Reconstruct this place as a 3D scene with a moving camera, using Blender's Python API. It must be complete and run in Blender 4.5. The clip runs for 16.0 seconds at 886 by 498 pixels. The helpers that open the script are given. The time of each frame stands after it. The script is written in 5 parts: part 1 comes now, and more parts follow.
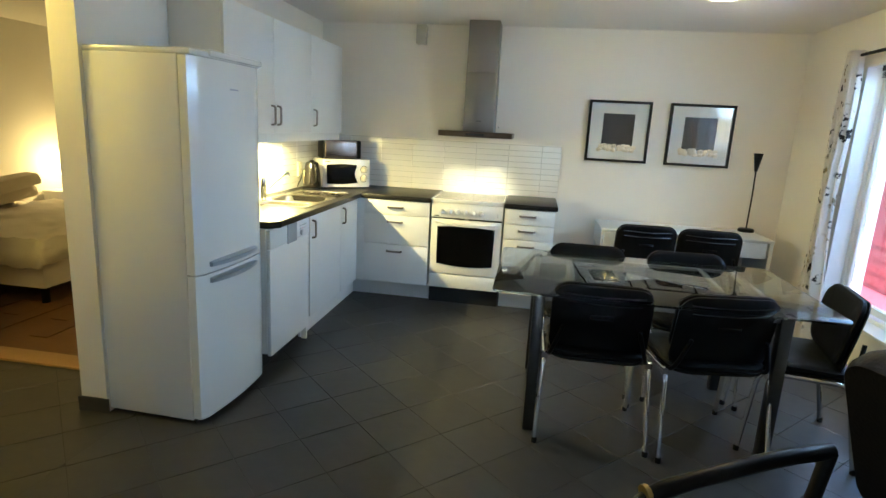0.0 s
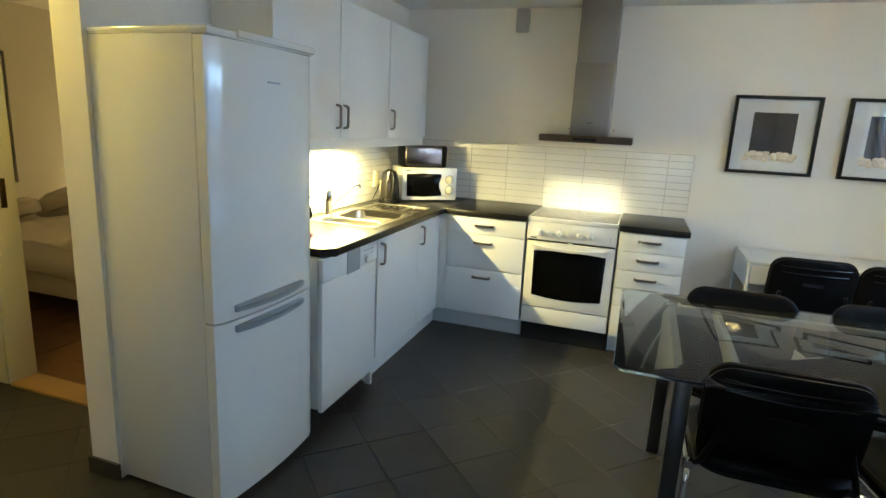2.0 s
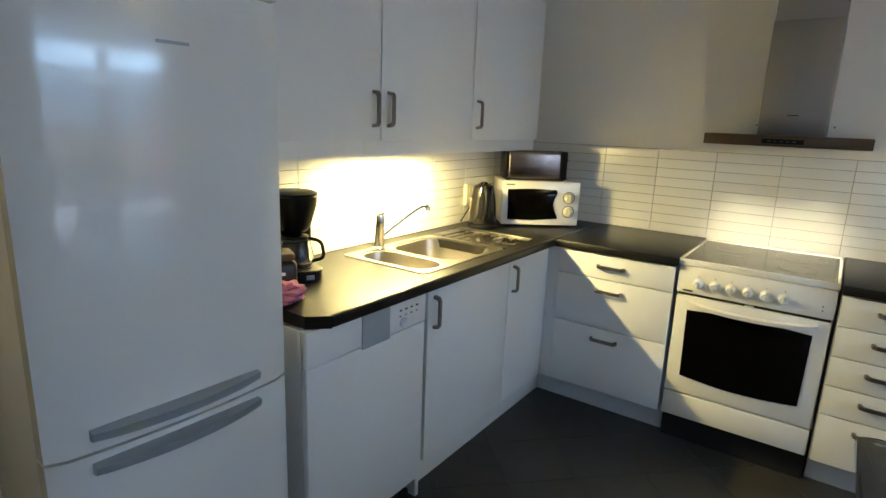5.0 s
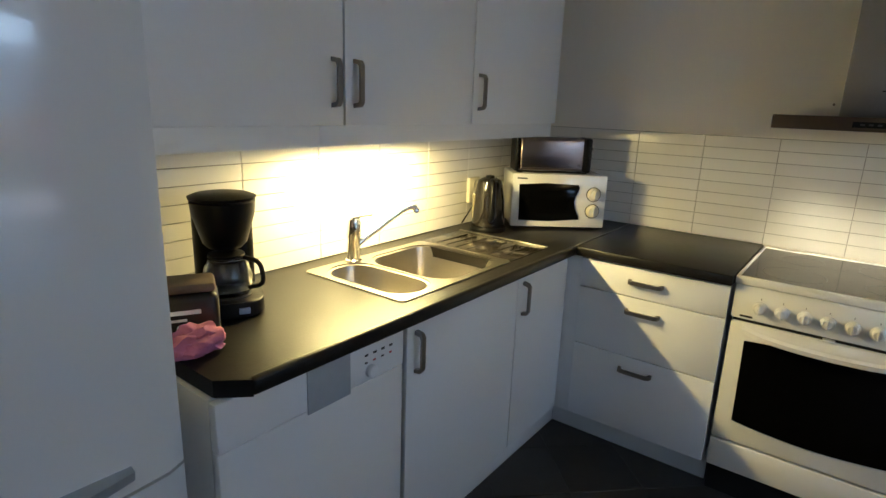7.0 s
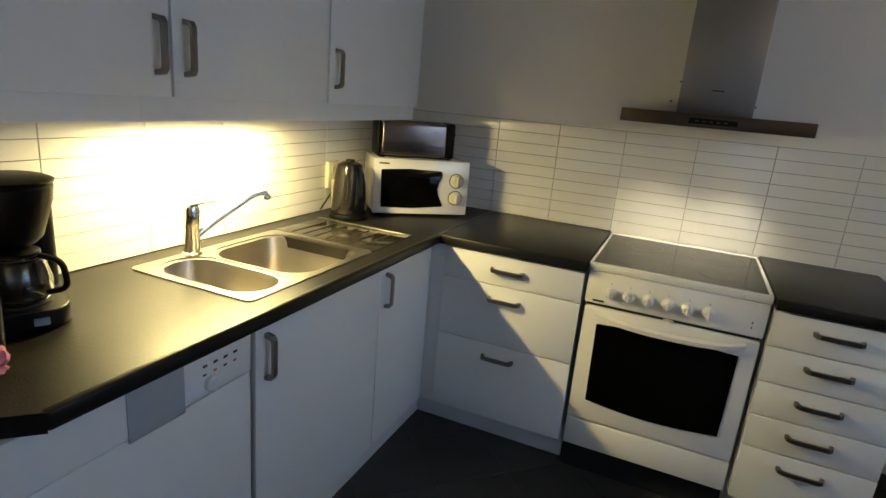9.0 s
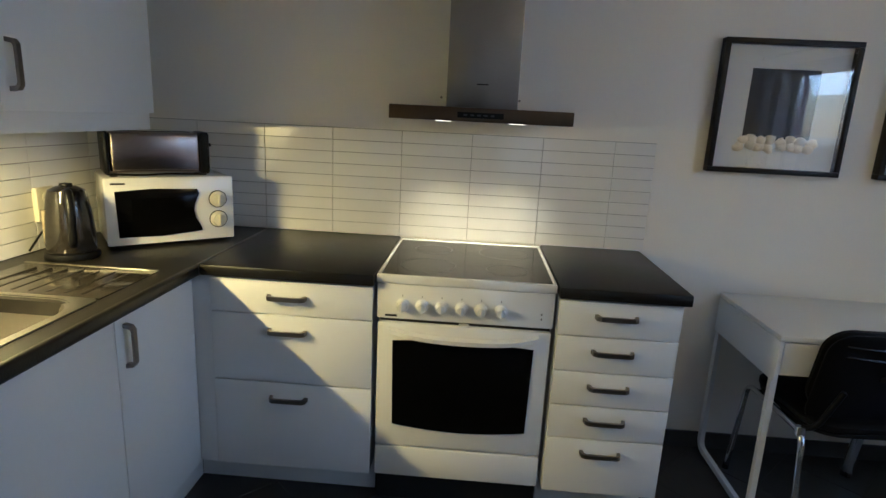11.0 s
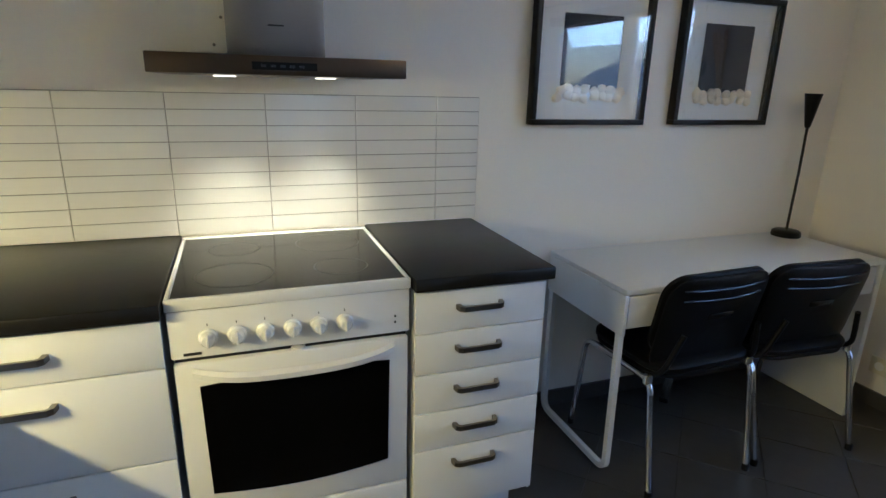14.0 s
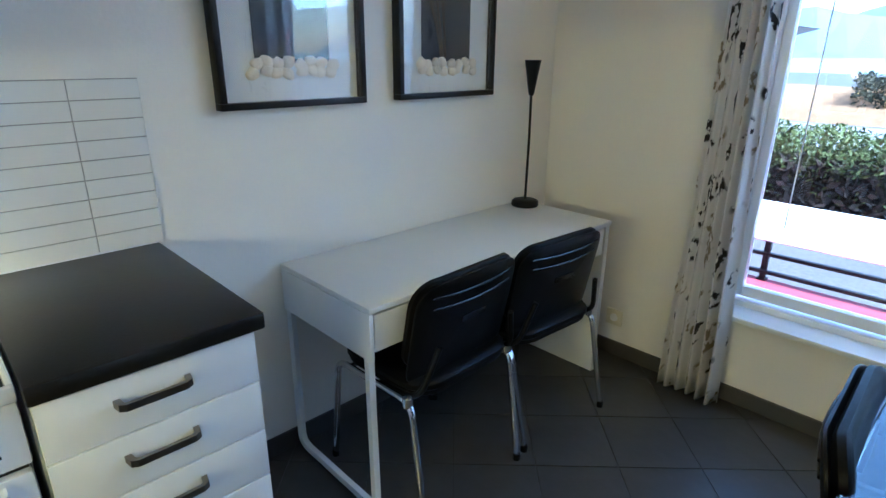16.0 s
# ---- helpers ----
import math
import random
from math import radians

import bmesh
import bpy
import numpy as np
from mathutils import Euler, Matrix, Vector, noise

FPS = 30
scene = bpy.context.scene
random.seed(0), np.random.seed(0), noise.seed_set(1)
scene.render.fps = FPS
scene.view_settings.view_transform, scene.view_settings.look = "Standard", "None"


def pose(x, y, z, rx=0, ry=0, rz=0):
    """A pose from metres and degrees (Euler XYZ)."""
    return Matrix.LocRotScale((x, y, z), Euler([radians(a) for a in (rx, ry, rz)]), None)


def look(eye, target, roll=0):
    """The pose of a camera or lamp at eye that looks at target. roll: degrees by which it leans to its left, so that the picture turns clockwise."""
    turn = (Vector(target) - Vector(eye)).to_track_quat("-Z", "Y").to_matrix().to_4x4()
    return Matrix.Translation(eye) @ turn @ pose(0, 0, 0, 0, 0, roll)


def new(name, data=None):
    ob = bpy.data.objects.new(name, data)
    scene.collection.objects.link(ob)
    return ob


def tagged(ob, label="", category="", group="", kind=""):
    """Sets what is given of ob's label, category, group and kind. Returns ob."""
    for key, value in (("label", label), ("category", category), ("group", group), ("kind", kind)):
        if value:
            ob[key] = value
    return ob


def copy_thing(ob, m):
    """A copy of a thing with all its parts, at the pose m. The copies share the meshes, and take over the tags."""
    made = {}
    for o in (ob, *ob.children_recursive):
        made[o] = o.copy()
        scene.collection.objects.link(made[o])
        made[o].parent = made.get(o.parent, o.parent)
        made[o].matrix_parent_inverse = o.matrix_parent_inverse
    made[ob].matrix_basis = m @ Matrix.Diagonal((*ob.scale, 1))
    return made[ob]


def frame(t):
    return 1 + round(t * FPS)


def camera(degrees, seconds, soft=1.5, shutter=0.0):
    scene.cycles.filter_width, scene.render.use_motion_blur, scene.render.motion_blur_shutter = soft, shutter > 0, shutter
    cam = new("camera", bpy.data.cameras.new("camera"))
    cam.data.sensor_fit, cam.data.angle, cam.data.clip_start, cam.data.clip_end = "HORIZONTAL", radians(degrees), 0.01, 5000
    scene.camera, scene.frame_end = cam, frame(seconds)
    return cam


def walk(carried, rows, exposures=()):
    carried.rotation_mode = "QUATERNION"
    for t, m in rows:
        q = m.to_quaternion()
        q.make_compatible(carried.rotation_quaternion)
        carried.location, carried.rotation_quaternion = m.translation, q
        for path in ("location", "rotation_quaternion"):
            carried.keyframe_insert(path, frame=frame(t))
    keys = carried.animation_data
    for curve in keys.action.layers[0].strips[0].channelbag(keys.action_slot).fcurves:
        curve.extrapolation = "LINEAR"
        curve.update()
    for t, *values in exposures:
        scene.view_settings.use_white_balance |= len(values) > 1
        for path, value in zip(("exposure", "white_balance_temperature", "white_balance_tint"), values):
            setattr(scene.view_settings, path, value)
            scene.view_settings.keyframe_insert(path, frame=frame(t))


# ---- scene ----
cam = camera(77.0, 16.0)
# seconds, eye (m), yaw, pitch and roll (degrees)
ROWS = [
    (0.0, 0.800, -5.094, 1.476, 8.63, -12.37, 3.08),
    (0.5, 0.722, -4.935, 1.491, 9.22, -10.96, 1.19),
    (1.0, 0.681, -4.766, 1.477, 13.34, -12.24, 1.04),
    (1.5, 0.685, -4.550, 1.472, 16.97, -11.91, 2.66),
    (2.0, 0.656, -4.341, 1.476, 18.53, -12.57, 2.92),
    (2.5, 0.559, -4.122, 1.479, 18.80, -11.24, 2.18),
    (3.0, 0.541, -3.949, 1.482, 20.96, -13.21, 1.76),
    (3.5, 0.630, -3.745, 1.461, 26.31, -13.84, 3.18),
    (4.0, 0.677, -3.543, 1.467, 33.01, -15.20, 3.81),
    (4.5, 0.581, -3.373, 1.421, 34.18, -12.55, 3.22),
    (5.0, 0.535, -3.201, 1.457, 35.22, -12.94, 2.19),
    (7.5, 0.287, -2.672, 1.442, 37.19, -14.75, 2.06),
    (8.0, 0.285, -2.643, 1.453, 33.05, -15.27, 2.88),
    (10.5, 0.233, -2.521, 1.406, 8.19, -13.60, 4.31),
    (11.0, 0.310, -2.369, 1.414, 3.01, -13.26, 2.90),
    (11.5, 0.335, -2.290, 1.423, 0.92, -13.31, 2.92),
    (12.0, 0.292, -2.184, 1.421, -2.43, -12.73, 2.05),
    (12.5, 0.203, -2.131, 1.428, -5.72, -14.78, 2.02),
    (13.0, 0.199, -2.047, 1.418, -9.84, -15.92, 1.34),
    (13.5, 0.190, -1.988, 1.397, -15.10, -16.78, 1.03),
    (14.0, 0.193, -1.947, 1.391, -20.26, -16.33, 1.42),
    (14.5, 0.289, -1.915, 1.390, -25.21, -18.08, 1.40),
    (15.0, 0.409, -1.821, 1.391, -31.79, -19.72, 1.09),
    (15.5, 0.476, -1.742, 1.386, -38.22, -20.78, -0.17),
    (16.0, 0.553, -1.662, 1.420, -44.17, -19.33, 0.51),
]
walk(cam, [(t, pose(x, y, z, 90 + pitch, 0, yaw) @ pose(0, 0, 0, 0, 0, roll)) for t, x, y, z, yaw, pitch, roll in ROWS],
     exposures=[(0.0, 2.70, 5400, 3), (1.5, 2.60, 5400, 3), (2.5, 2.48, 5400, 4), (3.5, 2.32, 5450, 6), (5.0, 2.02, 5500, 9), (8.0, 1.42, 5500, 14), (10.5, 1.50, 5250, 13), (12.5, 1.62, 5100, 14), (14.5, 1.95, 4850, 12), (16.0, 2.24, 4550, 7)])

# ---- world, sun, large lights ----
world = bpy.data.worlds.new("overcast_sky")
scene.world = world
world.use_nodes = True
wn = world.node_tree.nodes
sky = wn.new("ShaderNodeTexSky")
sky.sky_type = "NISHITA"
sky.sun_disc = False
sky.sun_elevation, sky.sun_rotation = radians(55), radians(188)
sky.air_density, sky.dust_density = 1.0, 0.6
wn["Background"].inputs["Strength"].default_value = 0.15
world.node_tree.links.new(sky.outputs[0], wn["Background"].inputs["Color"])

sun = new("sun", bpy.data.lights.new("sun", "SUN"))
sun.data.energy, sun.data.angle, sun.data.color = 3.4, radians(20), (1.0, 0.96, 0.9)
sun.matrix_world = look((-2, -14, 20), (0, 0, 0))


def area(name, eye, target, w, h, watts, colour, spread=180):
    d = bpy.data.lights.new(name, "AREA")
    d.shape, d.size, d.size_y, d.energy, d.color, d.spread = "RECTANGLE", w, h, watts, colour, radians(spread)
    ob = new(name, d)
    ob.matrix_world = look(eye, target)
    return ob


def point(name, eye, watts, colour, radius):
    d = bpy.data.lights.new(name, "POINT")
    d.energy, d.color, d.shadow_soft_size = watts, colour, radius
    ob = new(name, d)
    ob.location = eye
    return ob


def spot(name, eye, target, watts, colour, angle, blend, radius):
    d = bpy.data.lights.new(name, "SPOT")
    d.energy, d.color, d.spot_size, d.spot_blend, d.shadow_soft_size = watts, colour, radians(angle), blend, radius
    ob = new(name, d)
    ob.matrix_world = look(eye, target)
    return ob


WARM = (1.0, 0.64, 0.16)
# added fill light from behind, in an unseen window opening of the living room
SOUTH_FACE = -7.2
area("living_fill_light", (1.2, SOUTH_FACE - 0.06, 1.25), (1.2, 0.0, 0.9), 0.85, 1.45, 0.6, (0.72, 0.86, 1.0))
# the bright upper sky in the head of the dining window
area("dining_window_daylight", (3.10, -1.9, 1.84), (1.1, -1.9, 0.9), 1.85, 0.20, 3.0, (0.58, 0.80, 1.0))
# lamps: under the wall cabinets, in the hood, on the ceilings, by the bed
area("cabinet_tube_light", (-1.02, -1.32, 1.312), (-0.86, -1.32, 0.6), 0.56, 0.025, 10.0, (1.0, 0.73, 0.24))
for hx in (0.172, 0.452):
    spot("hood_bulb_light", (hx, -0.21, 1.397), (hx, -0.195, 0.885), 9.5, (1.0, 0.80, 0.44), 84, 1.0, 0.03)
point("ceiling_lamp_light", (1.74, -1.70, 2.18), 2.9, WARM, 0.10)
point("hall_lamp_light", (-1.75, -3.12, 2.2), 3.6, (1.0, 0.68, 0.10), 0.10)
point("bedside_lamp_light", (-4.50, 0.66, 0.86), 1.9, (1.0, 0.62, 0.14), 0.05)

# ---- materials ----


def material(name, colour, rough=0.5, metal=0.0, scale=40.0, vary=0.06, bump=0.02, coat=0.0, island=0.0, ob_vary=0.0, stain=0.0, stain_scale=1.5, spec=0.5, stretch=None):
    """A surface with grain and large blotches in object space at real size."""
    m = bpy.data.materials.new(name)
    m.use_nodes = True
    nt = m.node_tree
    n, l = nt.nodes, nt.links
    b = n["Principled BSDF"]
    b.inputs["Roughness"].default_value, b.inputs["Metallic"].default_value = rough, metal
    b.inputs["Coat Weight"].default_value = coat
    b.inputs["Specular IOR Level"].default_value = spec
    co = n.new("ShaderNodeTexCoord")
    mp = n.new("ShaderNodeMapping")
    mp.inputs["Scale"].default_value = stretch or (1, 1, 1)
    l.new(co.outputs["Object"], mp.inputs["Vector"])
    fine = n.new("ShaderNodeTexNoise")
    fine.inputs["Scale"].default_value, fine.inputs["Detail"].default_value = scale, 6
    big = n.new("ShaderNodeTexNoise")
    big.inputs["Scale"].default_value, big.inputs["Detail"].default_value = stain_scale, 4
    for t in (fine, big):
        l.new(mp.outputs[0], t.inputs["Vector"])
    hsv = n.new("ShaderNodeHueSaturation")
    hsv.inputs["Color"].default_value = (*colour, 1)
    val = n.new("ShaderNodeMath")
    val.operation = "MULTIPLY_ADD"
    l.new(fine.outputs["Fac"], val.inputs[0])
    val.inputs[1].default_value, val.inputs[2].default_value = 2 * vary, 1 - vary
    v2 = n.new("ShaderNodeMath")
    v2.operation = "MULTIPLY_ADD"
    l.new(big.outputs["Fac"], v2.inputs[0])
    v2.inputs[1].default_value = 2 * stain
    l.new(val.outputs[0], v2.inputs[2])
    last = v2
    if ob_vary:
        info = n.new("ShaderNodeObjectInfo")
        v3 = n.new("ShaderNodeMath")
        v3.operation = "MULTIPLY_ADD"
        l.new(info.outputs["Random"], v3.inputs[0])
        v3.inputs[1].default_value = 2 * ob_vary
        l.new(v2.outputs[0], v3.inputs[2])
        last = v3
    if island:
        geo = n.new("ShaderNodeNewGeometry")
        v4 = n.new("ShaderNodeMath")
        v4.operation = "MULTIPLY_ADD"
        l.new(geo.outputs["Random Per Island"], v4.inputs[0])
        v4.inputs[1].default_value = 2 * island
        l.new(last.outputs[0], v4.inputs[2])
        last = v4
    sub = n.new("ShaderNodeMath")
    sub.operation = "SUBTRACT"
    l.new(last.outputs[0], sub.inputs[0])
    sub.inputs[1].default_value = stain + ob_vary + island
    l.new(sub.outputs[0], hsv.inputs["Value"])
    l.new(hsv.outputs[0], b.inputs["Base Color"])
    rr = n.new("ShaderNodeMath")
    rr.operation = "MULTIPLY_ADD"
    l.new(big.outputs["Fac"], rr.inputs[0])
    rr.inputs[1].default_value, rr.inputs[2].default_value = 0.16 * rough, rough * 0.92
    l.new(rr.outputs[0], b.inputs["Roughness"])
    if bump:
        bp = n.new("ShaderNodeBump")
        bp.inputs["Strength"].default_value, bp.inputs["Distance"].default_value = min(1, bump * 10), 0.002
        l.new(fine.outputs["Fac"], bp.inputs["Height"])
        l.new(bp.outputs[0], b.inputs["Normal"])
    return m


def glow(name, colour, strength):
    m = bpy.data.materials.new(name)
    m.use_nodes = True
    b = m.node_tree.nodes["Principled BSDF"]
    b.inputs["Base Color"].default_value = (*colour, 1)
    b.inputs["Emission Color"].default_value = (*colour, 1)
    b.inputs["Emission Strength"].default_value = strength
    return m


def clear_glass(name, tint=(1, 1, 1), rough=0.0):
    m = bpy.data.materials.new(name)
    m.use_nodes = True
    b = m.node_tree.nodes["Principled BSDF"]
    b.inputs["Base Color"].default_value = (*tint, 1)
    b.inputs["Transmission Weight"].default_value = 1.0
    b.inputs["Roughness"].default_value = rough
    b.inputs["IOR"].default_value = 1.45
    return m


M_WALL = material("white_wall_paint", (0.80, 0.77, 0.70), 0.7, scale=90, vary=0.02, bump=0.03, stain=0.02)
M_CEIL = material("white_ceiling_paint", (0.80, 0.78, 0.73), 0.8, scale=120, vary=0.02, bump=0.03, stain=0.02)
M_FLOOR = material("slate_floor_tile", (0.042, 0.040, 0.038), 0.36, scale=14, vary=0.22, bump=0.05, stain=0.22, stain_scale=3.0, ob_vary=0.12)
M_GROUT = material("dark_grout", (0.034, 0.033, 0.032), 0.7, scale=80, vary=0.1)
M_BASE = material("grey_baseboard", (0.055, 0.053, 0.052), 0.45, scale=25, vary=0.15)
M_WTILE = material("white_glazed_tile", (0.78, 0.77, 0.73), 0.16, scale=30, vary=0.015, bump=0.01, ob_vary=0.02, coat=0.3)
M_WGROUT = material("grey_tile_grout", (0.34, 0.33, 0.30), 0.9, scale=120, vary=0.1)
M_CAB = material("white_cabinet_foil", (0.78, 0.79, 0.79), 0.38, scale=50, vary=0.012, bump=0.006, stain=0.015)
M_CABIN = material("cabinet_carcass", (0.62, 0.62, 0.60), 0.5, scale=50, vary=0.02)
M_WORK = material("black_laminate_worktop", (0.009, 0.008, 0.007), 0.33, spec=0.32, scale=220, vary=0.25, bump=0.03, stain=0.15, stain_scale=6)
M_ENAMEL = material("white_enamel", (0.80, 0.80, 0.78), 0.2, scale=40, vary=0.01, bump=0.004, coat=0.4)
M_FRIDGE = material("white_fridge_lacquer", (0.76, 0.77, 0.76), 0.14, scale=140, vary=0.01, bump=0.004, coat=0.5, stain=0.01)
M_STEEL = material("brushed_steel", (0.31, 0.295, 0.28), 0.42, metal=1.0, scale=60, vary=0.08, bump=0.01, stretch=(1, 1, 12))
M_STEELH = material("brushed_handle_steel", (0.25, 0.23, 0.21), 0.32, metal=1.0, scale=60, vary=0.08, bump=0.01)
M_SINK = material("sink_steel", (0.44, 0.41, 0.36), 0.30, metal=1.0, scale=80, vary=0.06, bump=0.01)
M_CHROME = material("chrome", (0.72, 0.72, 0.73), 0.07, metal=1.0, scale=30, vary=0.02, bump=0.0)
M_HOB = material("black_hob_glass", (0.003, 0.003, 0.003), 0.13, spec=0.30, scale=30, vary=0.05, bump=0.0)
M_BLACKGLASS = material("black_ceramic_glass", (0.002, 0.002, 0.002), 0.12, spec=0.12, scale=30, vary=0.05, bump=0.0)
M_BLACK = material("black_plastic", (0.0035, 0.0035, 0.004), 0.40, spec=0.2, scale=90, vary=0.1, bump=0.02)
M_BLACKMAT = material("matt_black_plinth", (0.008, 0.008, 0.008), 0.7, scale=90, vary=0.1)
M_VINYL = material("black_vinyl_upholstery", (0.0035, 0.0035, 0.004), 0.45, scale=160, vary=0.2, bump=0.02, stain=0.1, stain_scale=8, spec=0.12)
M_DESK = material("white_desk_lacquer", (0.74, 0.75, 0.74), 0.35, scale=60, vary=0.015, bump=0.006)
M_BLACKWOOD = material("black_stained_wood", (0.007, 0.006, 0.0055), 0.4, spec=0.25, scale=40, vary=0.2, stretch=(1, 1, 8))
M_MAT = material("white_mat_board", (0.72, 0.74, 0.76), 0.8, scale=200, vary=0.02)
M_DARKPIC = material("dark_print", (0.022, 0.022, 0.028), 0.6, scale=40, vary=0.4, stain=0.3, stain_scale=14)
# canopy steel; the room's dark warm reflection is put into its brown colour
M_HOODREFLECT = material("steel_painted_reflection", (0.10, 0.074, 0.052), 0.36, metal=0.9, scale=60, vary=0.08, bump=0.01)
M_SHELL = material("cream_shells", (0.66, 0.60, 0.50), 0.6, scale=60, vary=0.2, island=0.18)
M_CREAM = material("cream_plastic", (0.70, 0.66, 0.52), 0.4, scale=60, vary=0.02)
M_WHITE = material("white_window_paint", (0.80, 0.81, 0.82), 0.35, scale=60, vary=0.015)
M_WOODF = material("oak_floor_plank", (0.17, 0.080, 0.028), 0.4, scale=18, vary=0.25, ob_vary=0.1, stretch=(1, 8, 1))
M_LINEN = material("white_bed_linen", (0.72, 0.66, 0.56), 0.9, scale=120, vary=0.05, bump=0.05, stain=0.05)
M_GLASS = clear_glass("window_glass")
M_TGLASS = clear_glass("table_glass", (0.90, 0.97, 0.94))

# ---- builders ----


def box(bm, x0, x1, y0, y1, z0, z1, bevel=0.0, seg=2):
    v = [bm.verts.new((x, y, z)) for z in (z0, z1) for y in (y0, y1) for x in (x0, x1)]
    f = [bm.faces.new([v[i] for i in q]) for q in ((0, 2, 3, 1), (4, 5, 7, 6), (0, 1, 5, 4), (2, 6, 7, 3), (0, 4, 6, 2), (1, 3, 7, 5))]
    if bevel:
        edges = {e for face in f for e in face.edges}
        bmesh.ops.bevel(bm, geom=list(edges), offset=bevel, segments=seg, affect="EDGES", profile=0.5)
    return bm


def cyl(bm, a, b, r0, r1=None, n=20, cap=True):
    """A round bar from a to b."""
    a, b = Vector(a), Vector(b)
    r1 = r0 if r1 is None else r1
    q = (b - a).to_track_quat("Z", "Y").to_matrix()
    rings = []
    for c, r in ((a, r0), (b, r1)):
        rings.append([bm.verts.new(c + q @ Vector((r * math.cos(2 * math.pi * i / n), r * math.sin(2 * math.pi * i / n), 0))) for i in range(n)])
    for i in range(n):
        j = (i + 1) % n
        bm.faces.new((rings[0][i], rings[0][j], rings[1][j], rings[1][i]))
    if cap:
        bm.faces.new(list(reversed(rings[0])))
        bm.faces.new(rings[1])
    return bm


def lathe(bm, profile, n=28, centre=(0, 0, 0)):
    """A turned body from (radius, height) pairs."""
    rings = []
    for r, z in profile:
        rings.append([bm.verts.new((centre[0] + r * math.cos(2 * math.pi * i / n), centre[1] + r * math.sin(2 * math.pi * i / n), centre[2] + z)) for i in range(n)])
    for a, b in zip(rings, rings[1:]):
        for i in range(n):
            j = (i + 1) % n
            bm.faces.new((a[i], a[j], b[j], b[i]))
    bm.faces.new(list(reversed(rings[0])))
    bm.faces.new(rings[-1])
    return bm


def tube(bm, pts, r, n=10, rounds=0.0, steps=6):
    """A bent round bar along points, with rounded corners."""
    pts = [Vector(p) for p in pts]
    path = [pts[0]]
    for p, q, s in zip(pts, pts[1:], pts[2:]):
        if rounds:
            a, b = (p - q), (s - q)
            ra = min(rounds, a.length * 0.45, b.length * 0.45)
            a, b = q + a.normalized() * ra, q + b.normalized() * ra
            for k in range(steps + 1):
                u = k / steps
                path.append(a * (1 - u) ** 2 + q * 2 * u * (1 - u) + b * u * u)
        else:
            path.append(q)
    path.append(pts[-1])
    rings, side = [], None
    for i, p in enumerate(path):
        d = (path[min(i + 1, len(path) - 1)] - path[max(i - 1, 0)]).normalized()
        if side is None:
            side = d.orthogonal().normalized()
        side = (side - d * side.dot(d)).normalized()
        up = d.cross(side)
        rings.append([bm.verts.new(p + r * (math.cos(2 * math.pi * k / n) * side + math.sin(2 * math.pi * k / n) * up)) for k in range(n)])
    for a, b in zip(rings, rings[1:]):
        for i in range(n):
            j = (i + 1) % n
            bm.faces.new((a[i], a[j], b[j], b[i]))
    bm.faces.new(list(reversed(rings[0])))
    bm.faces.new(rings[-1])
    return bm


def rounded(w, h, r, n=6):
    """The outline of a rectangle with round corners, about the origin."""
    out = []
    for cx, cy, a in ((w / 2 - r, h / 2 - r, 0), (-w / 2 + r, h / 2 - r, 90), (-w / 2 + r, -h / 2 + r, 180), (w / 2 - r, -h / 2 + r, 270)):
        for k in range(n + 1):
            t = radians(a + 90 * k / n)
            out.append((cx + r * math.cos(t), cy + r * math.sin(t)))
    return out


def prism(bm, outline, m0, depth, bevel=0.0, bend=None):
    """An outline in the plane of m0, thickened along its normal."""
    bot = [bm.verts.new(m0 @ Vector((x, y, 0))) for x, y in outline]
    top = [bm.verts.new(m0 @ Vector((x, y, depth))) for x, y in outline]
    n = len(outline)
    for i in range(n):
        j = (i + 1) % n
        bm.faces.new((bot[i], bot[j], top[j], top[i]))
    a, b = bm.faces.new(list(reversed(bot))), bm.faces.new(top)
    if bevel:
        bmesh.ops.bevel(bm, geom=list(set(a.edges) | set(b.edges)), offset=bevel, segments=3, affect="EDGES", profile=0.5)
    return bm


def mesh_of(name, bm, mat, smooth=False):
    me = bpy.data.meshes.new(name)
    bmesh.ops.recalc_face_normals(bm, faces=bm.faces[:])
    bm.to_mesh(me)
    bm.free()
    me.materials.append(mat)
    if smooth:
        me.shade_smooth()
        me.set_sharp_from_angle(angle=radians(40))
    return me


def part(name, bm, mat, parent=None, label="", smooth=True):
    ob = new(name, mesh_of(name, bm, mat, smooth))
    if parent is not None:
        ob.parent = parent
    if label:
        ob["label"] = label
    return ob


def thing(name, at, label, category, group="", turn=0.0, kind=""):
    ob = new(name)
    ob.empty_display_size = 0.1
    ob.matrix_basis = pose(*at, 0, 0, turn)
    return tagged(ob, label, category, group, kind)


def B(*a, **k):
    return box(bmesh.new(), *a, **k)


def structure(name, bm, mat, label, category):
    ob = new(name, mesh_of(name, bm, mat))
    return tagged(ob, label, category, kind="structure")


# ---- the room's structure ----
XR, XL, H = 2.90, -1.18, 2.345
SOUTH, WEST = -7.2, -5.2
SX, SY = -0.90, -3.71  # the corner where hall and living room meet
DOOR0, DOOR1, HALLY = -2.39, -1.55, -2.46

